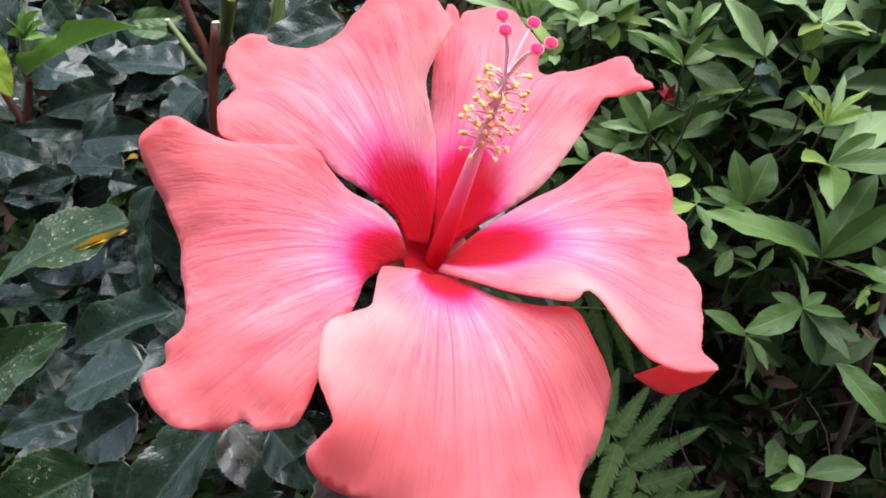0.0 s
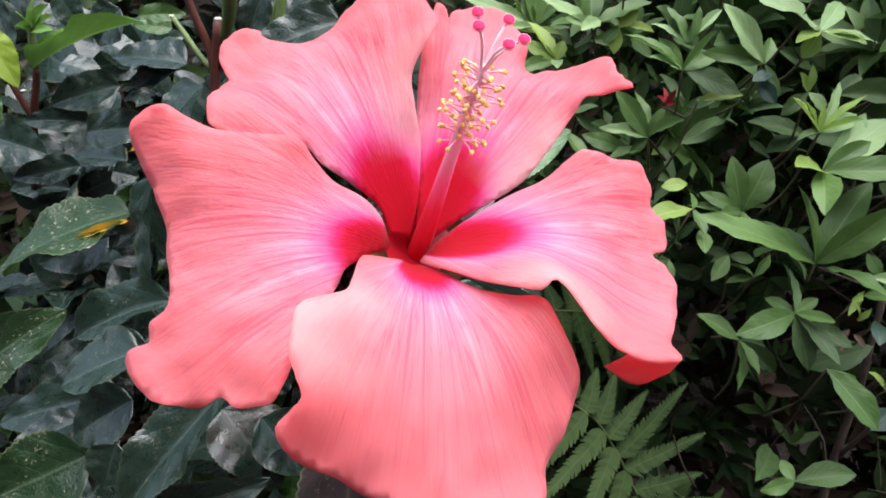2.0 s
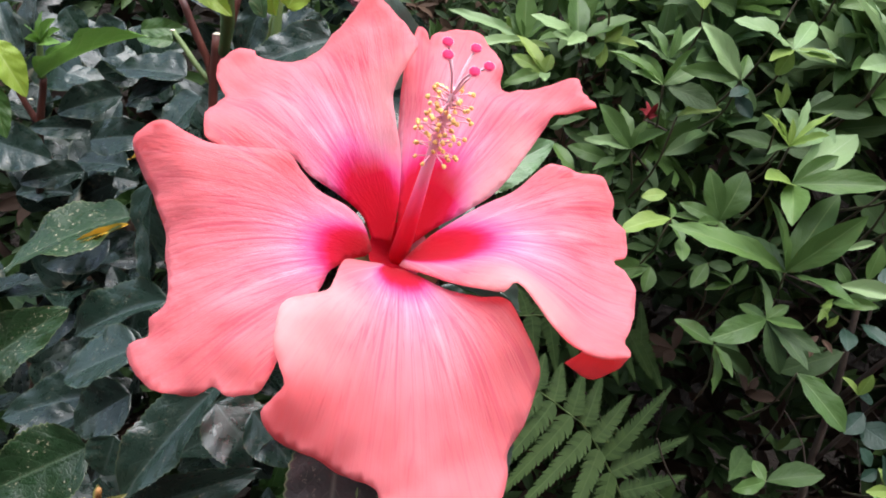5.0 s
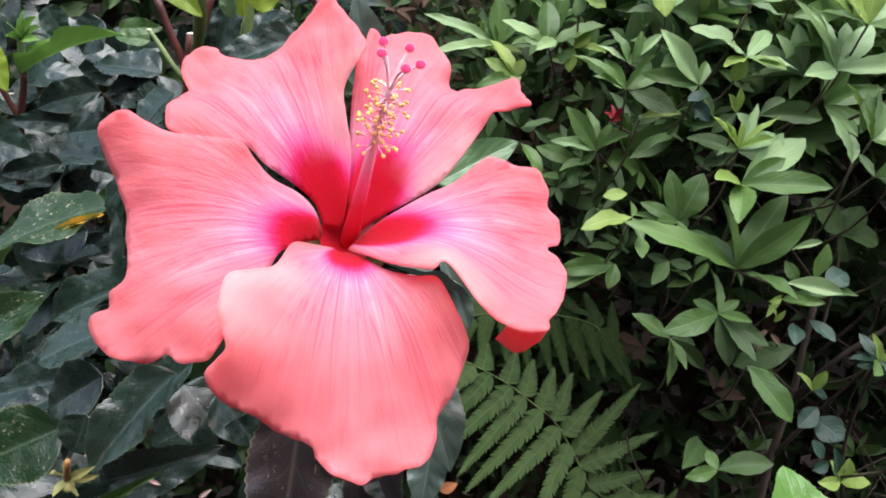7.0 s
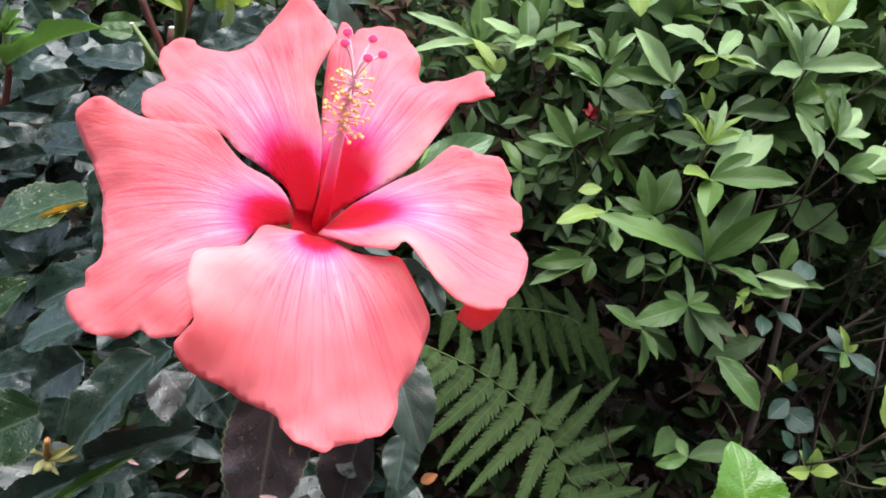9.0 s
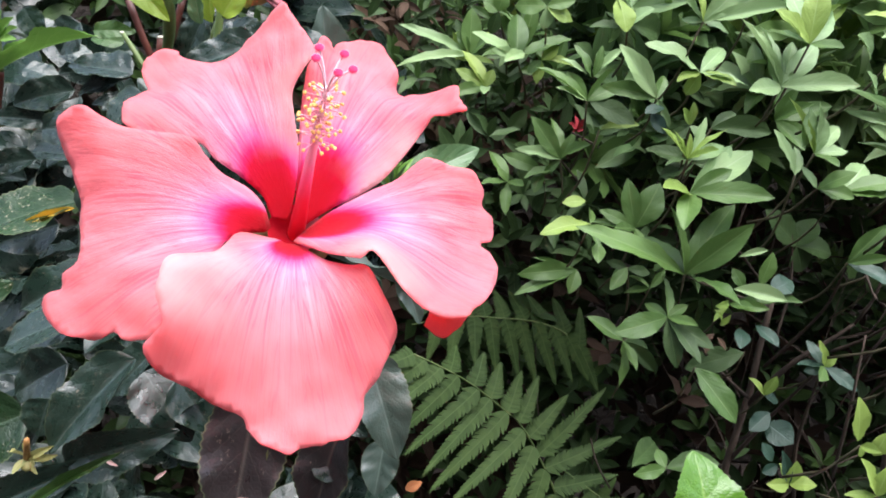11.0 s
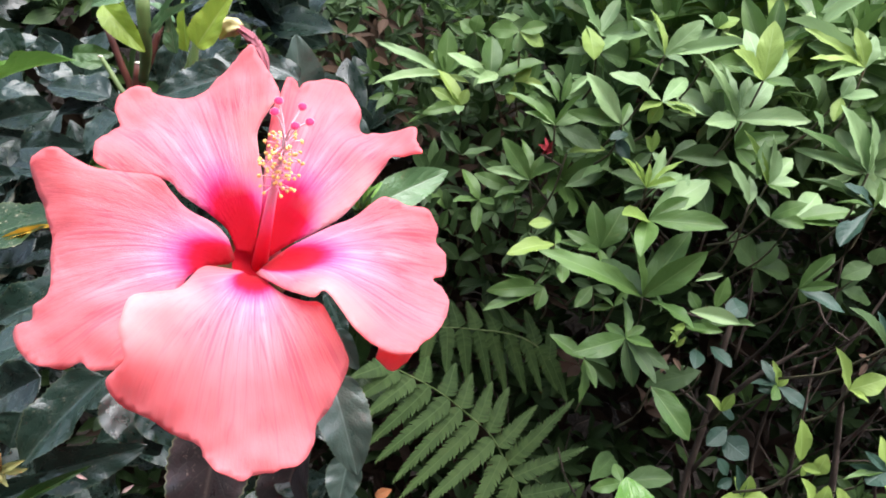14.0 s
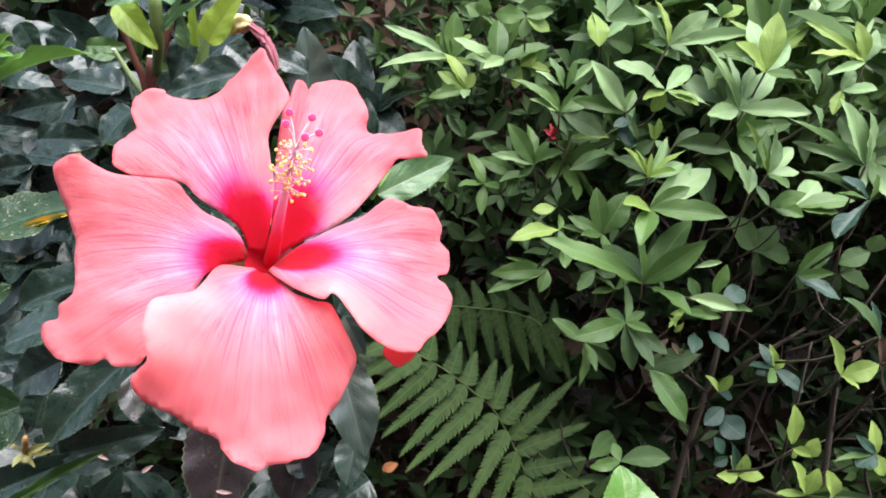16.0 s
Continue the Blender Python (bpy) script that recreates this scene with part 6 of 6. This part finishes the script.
stalk(azalea, "branch", [(0.3031, 0.3900, 0.8424), (0.3116, 0.3700, 0.8609), (0.3130, 0.3400, 0.8896)], 0.00119, 0.00059, BARK)
stalk(azalea, "branch", [(0.3041, 0.3300, 0.8647), (0.2952, 0.3000, 0.8859), (0.2803, 0.2680, 0.9087)], 0.0011, 0.00059, BARK)
stalk(azalea, "branch", [(0.2727, 0.4200, 0.8601), (0.2172, 0.3600, 0.8879), (0.1801, 0.3220, 0.9072)], 0.00102, 0.00051, BARK)
stalk(azalea, "branch", [(0.2729, 0.4200, 0.8686), (0.2263, 0.3800, 0.9110), (0.1803, 0.3250, 0.9476)], 0.00094, 0.00051, BARK)
stalk(azalea, "branch", [(0.3108, 0.3850, 0.8638), (0.3112, 0.3700, 0.8916), (0.3048, 0.3600, 0.9310), (0.2675, 0.2850, 0.9707)], 0.00102, 0.00051, BARK)
stalk(azalea, "branch", [(0.3499, 0.3300, 0.7671), (0.3156, 0.3000, 0.8140), (0.2972, 0.2700, 0.8436)], 0.0011, 0.00068, BARK)
stalk(azalea, "branch", [(0.2866, 0.3450, 0.9066), (0.2919, 0.3400, 0.8949), (0.3045, 0.3350, 0.8868)], 0.00085, 0.00042, BARK)
stalk(azalea, "branch", [(0.1412, 0.4400, 0.9341), (0.1287, 0.4300, 0.9471), (0.1250, 0.4250, 0.9508)], 0.00085, 0.00042, BARK)
stalk(azalea, "branch", [(0.1444, 0.4200, 0.9616), (0.1345, 0.4200, 0.9664), (0.1306, 0.4200, 0.9679)], 0.00076, 0.00051, BARK)
stalk(azalea, "branch", [(0.2030, 0.4900, 0.6703), (0.1902, 0.4900, 0.6921), (0.1844, 0.5000, 0.7106)], 0.00085, 0.00059, BARK)


# ---- the hedge's depth: twigs and the leaves that nobody could count ----
def thicket(name, n, where, materials, size, seed, label, leaves=(5, 8), kind="azalea", ratio=(0.28, 0.40), nu=3, nv=7):
    """Whorls of small leaves through a volume. where(rnd): a place, or None to try again."""
    rnd = random.Random(seed)
    sets = [([], [], []) for _ in materials]
    done = 0
    while done < n:
        p = where(rnd)
        if p is None:
            continue
        done += 1
        axis = Vector((rnd.gauss(0, 0.45), rnd.gauss(-0.45, 0.4), rnd.gauss(0.7, 0.35))).normalized()
        side = axis.orthogonal().normalized()
        up = axis.cross(side)
        k = rnd.choices(range(len(materials)), [m[1] for m in materials])[0]
        V, U, F = sets[k]
        big = rnd.uniform(0.75, 1.25) * size
        turn = rnd.uniform(0, 6.3)
        for q in range(rnd.randint(*leaves)):
            w = turn + q * 2.4
            spread = rnd.uniform(0.5, 1.35)
            d = (axis * math.cos(spread) + (side * math.cos(w) + up * math.sin(w)) * math.sin(spread)).normalized()
            ln = big * rnd.uniform(0.7, 1.15)
            m = blade_matrix(p, p + d * ln, ln * rnd.uniform(*ratio), rnd.uniform(-50, 50))
            v, uv, f = blade_data(kind, rnd.uniform(0, 0.32), rnd.uniform(0.05, 0.25), 0.03, nu=nu, nv=nv)
            b = len(V)
            V += [m @ Vector(c) for c in v]
            U += uv
            F += [tuple(b + c for c in q4) for q4 in f]
    for (mat, _), (V, U, F) in zip(materials, sets):
        if V:
            tagged(new(name, mesh_from(name, V, F, U, mat)), label, "foliage", kind="stuff")


def hedge_place(rnd):
    x, y, z = rnd.uniform(-0.55, 1.15), rnd.uniform(0.40, 1.0), rnd.uniform(0.45, 1.22)
    front = 0.47 + 0.05 * noise.noise(Vector((x * 6, z * 6, 2.0))) + 0.10 * max(0, 0.95 - z) + 0.10 * max(0, 0.10 - x)
    if y < front or y > front + 0.30:
        return None
    if x < 0.15 and y < 0.72 or x < 0.22 and z < 1.02 and rnd.random() < 0.9:
        return None
    # the hollow low in the shrub
    if z < 0.92 and (y < front + 0.25 or rnd.random() < 0.8):
        return None
    return Vector((x, y, z))


thicket("azalea_foliage", 1500, hedge_place, [(AZ, 5), (AZ_DARK, 3), (AZ_PALE, 0.6), (AZ_YOUNG, 0.5)], 0.038, 11, "dense small green azalea leaves deep in the hedge")


def spray_place(rnd):
    x, y, z = rnd.uniform(0.02, 0.75), rnd.uniform(0.385, 0.52), rnd.uniform(0.93, 1.10)
    if x < 0.24 and y < 0.50 or z < 0.972 + 0.10 * max(0, 0.30 - x) or z > 1.0 + 0.5 * (y - 0.33) + 0.03:
        return None
    return Vector((x, y, z))


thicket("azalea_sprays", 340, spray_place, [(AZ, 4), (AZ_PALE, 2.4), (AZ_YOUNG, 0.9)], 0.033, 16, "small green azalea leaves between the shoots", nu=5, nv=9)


def top_place(rnd):
    x, y = rnd.uniform(-0.5, 1.5), rnd.uniform(0.46, 1.4)
    if x < -0.10 and y < 0.85 or x < 0.14 + 0.03 * noise.noise(Vector((y * 9, 1, 2))) and y < 0.78:
        return None
    return Vector((x, y, 1.0 + 0.28 * (y - 0.45) + rnd.gauss(0, 0.03)))


# AZ_PALE dominates here so that the top looks lit by the sky.
thicket("azalea_crown", 3300, top_place, [(AZ, 2.2), (AZ_PALE, 4.0), (AZ_YOUNG, 2.2)], 0.042, 14, "azalea leaves on the hedge's top, coloured paler as if lit")


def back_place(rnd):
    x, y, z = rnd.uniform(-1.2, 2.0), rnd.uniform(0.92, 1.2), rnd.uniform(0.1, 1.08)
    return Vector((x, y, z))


# Dark leaf colours deepen the hollow's shade behind the hedge.
thicket("hedge_foliage", 4000, back_place, [(AZ_DARK, 2), (SHADE_BROWN, 1.5)], 0.055, 12, "mass of leaves behind the hedge, coloured dark for shade")


def dim_place(rnd):
    return Vector((rnd.uniform(0.0, 0.55), rnd.uniform(0.54, 0.70), rnd.uniform(0.72, 1.0)))


# Dim brown and green stand in for shade inside the hedge.
thicket("dry_leaves", 150, dim_place, [(SHADE_BROWN, 0.3), (AZ_DARK, 2)], 0.03, 15, "leaves inside the hedge, coloured dim brown and green for shade", (2, 5))


def dull_place(rnd):
    return Vector((rnd.uniform(-0.15, 0.18), rnd.uniform(0.52, 0.74), rnd.uniform(0.94, 1.13)))


# The dark leaf colour carries the shade between the two shrubs.
thicket("dull_leaves", 300, dull_place, [(AZ_DARK, 4), (AZ, 0.9)], 0.022, 19, "small leaves deep between hibiscus and azalea, coloured dark for shade", (3, 6))


def litter_place(rnd):
    return Vector((rnd.uniform(-0.08, 0.36), rnd.uniform(0.56, 0.74), rnd.uniform(0.92, 1.05)))


thicket("caught_litter", 110, litter_place, [(LITTER, 1)], 0.022, 17, "brown dead leaves caught deep in the hedge", (2, 5))


def shade_place(rnd):
    x, y, z = rnd.uniform(0.05, 0.22), rnd.uniform(0.43, 0.56), rnd.uniform(0.855, 0.985)
    return Vector((x, y, z)) if z > 0.84 + 0.35 * (0.2 - x) else None


# Coloured dark, as in shade; they also shade the fern.
thicket("shaded_leaves", 60, shade_place, [(AZ_DARK, 3)], 0.024, 18, "small azalea leaves over the fern, coloured dark for shade", (3, 6))


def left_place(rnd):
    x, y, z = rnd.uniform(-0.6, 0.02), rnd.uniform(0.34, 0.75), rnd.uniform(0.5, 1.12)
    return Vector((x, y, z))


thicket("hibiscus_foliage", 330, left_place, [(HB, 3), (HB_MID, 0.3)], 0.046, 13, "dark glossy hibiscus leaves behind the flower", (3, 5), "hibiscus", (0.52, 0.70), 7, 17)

# bare twigs in the hollow
rnd = random.Random(21)
for k in range(190):
    x, y, z = rnd.uniform(0.10, 0.6), rnd.uniform(0.40, 0.62), rnd.uniform(0.62, 0.93)
    if x < 0.27 and y < 0.57:
        continue
    d = Vector((rnd.gauss(0.1, 0.5), rnd.gauss(-0.1, 0.3), rnd.gauss(0.6, 0.5))).normalized() * rnd.uniform(0.04, 0.12)
    a = Vector((x, y, z)) - azalea.location
    j = Vector((rnd.gauss(0, 0.008), rnd.gauss(0, 0.008), rnd.gauss(0, 0.008)))
    r = rnd.choice((0.0004, 0.0005, 0.0007, 0.0011))
    part("twig", tube("twig", [a, a + d * 0.5 + j, a + d], r, r * 0.6, BARK, 5, 5, 0.3), azalea)
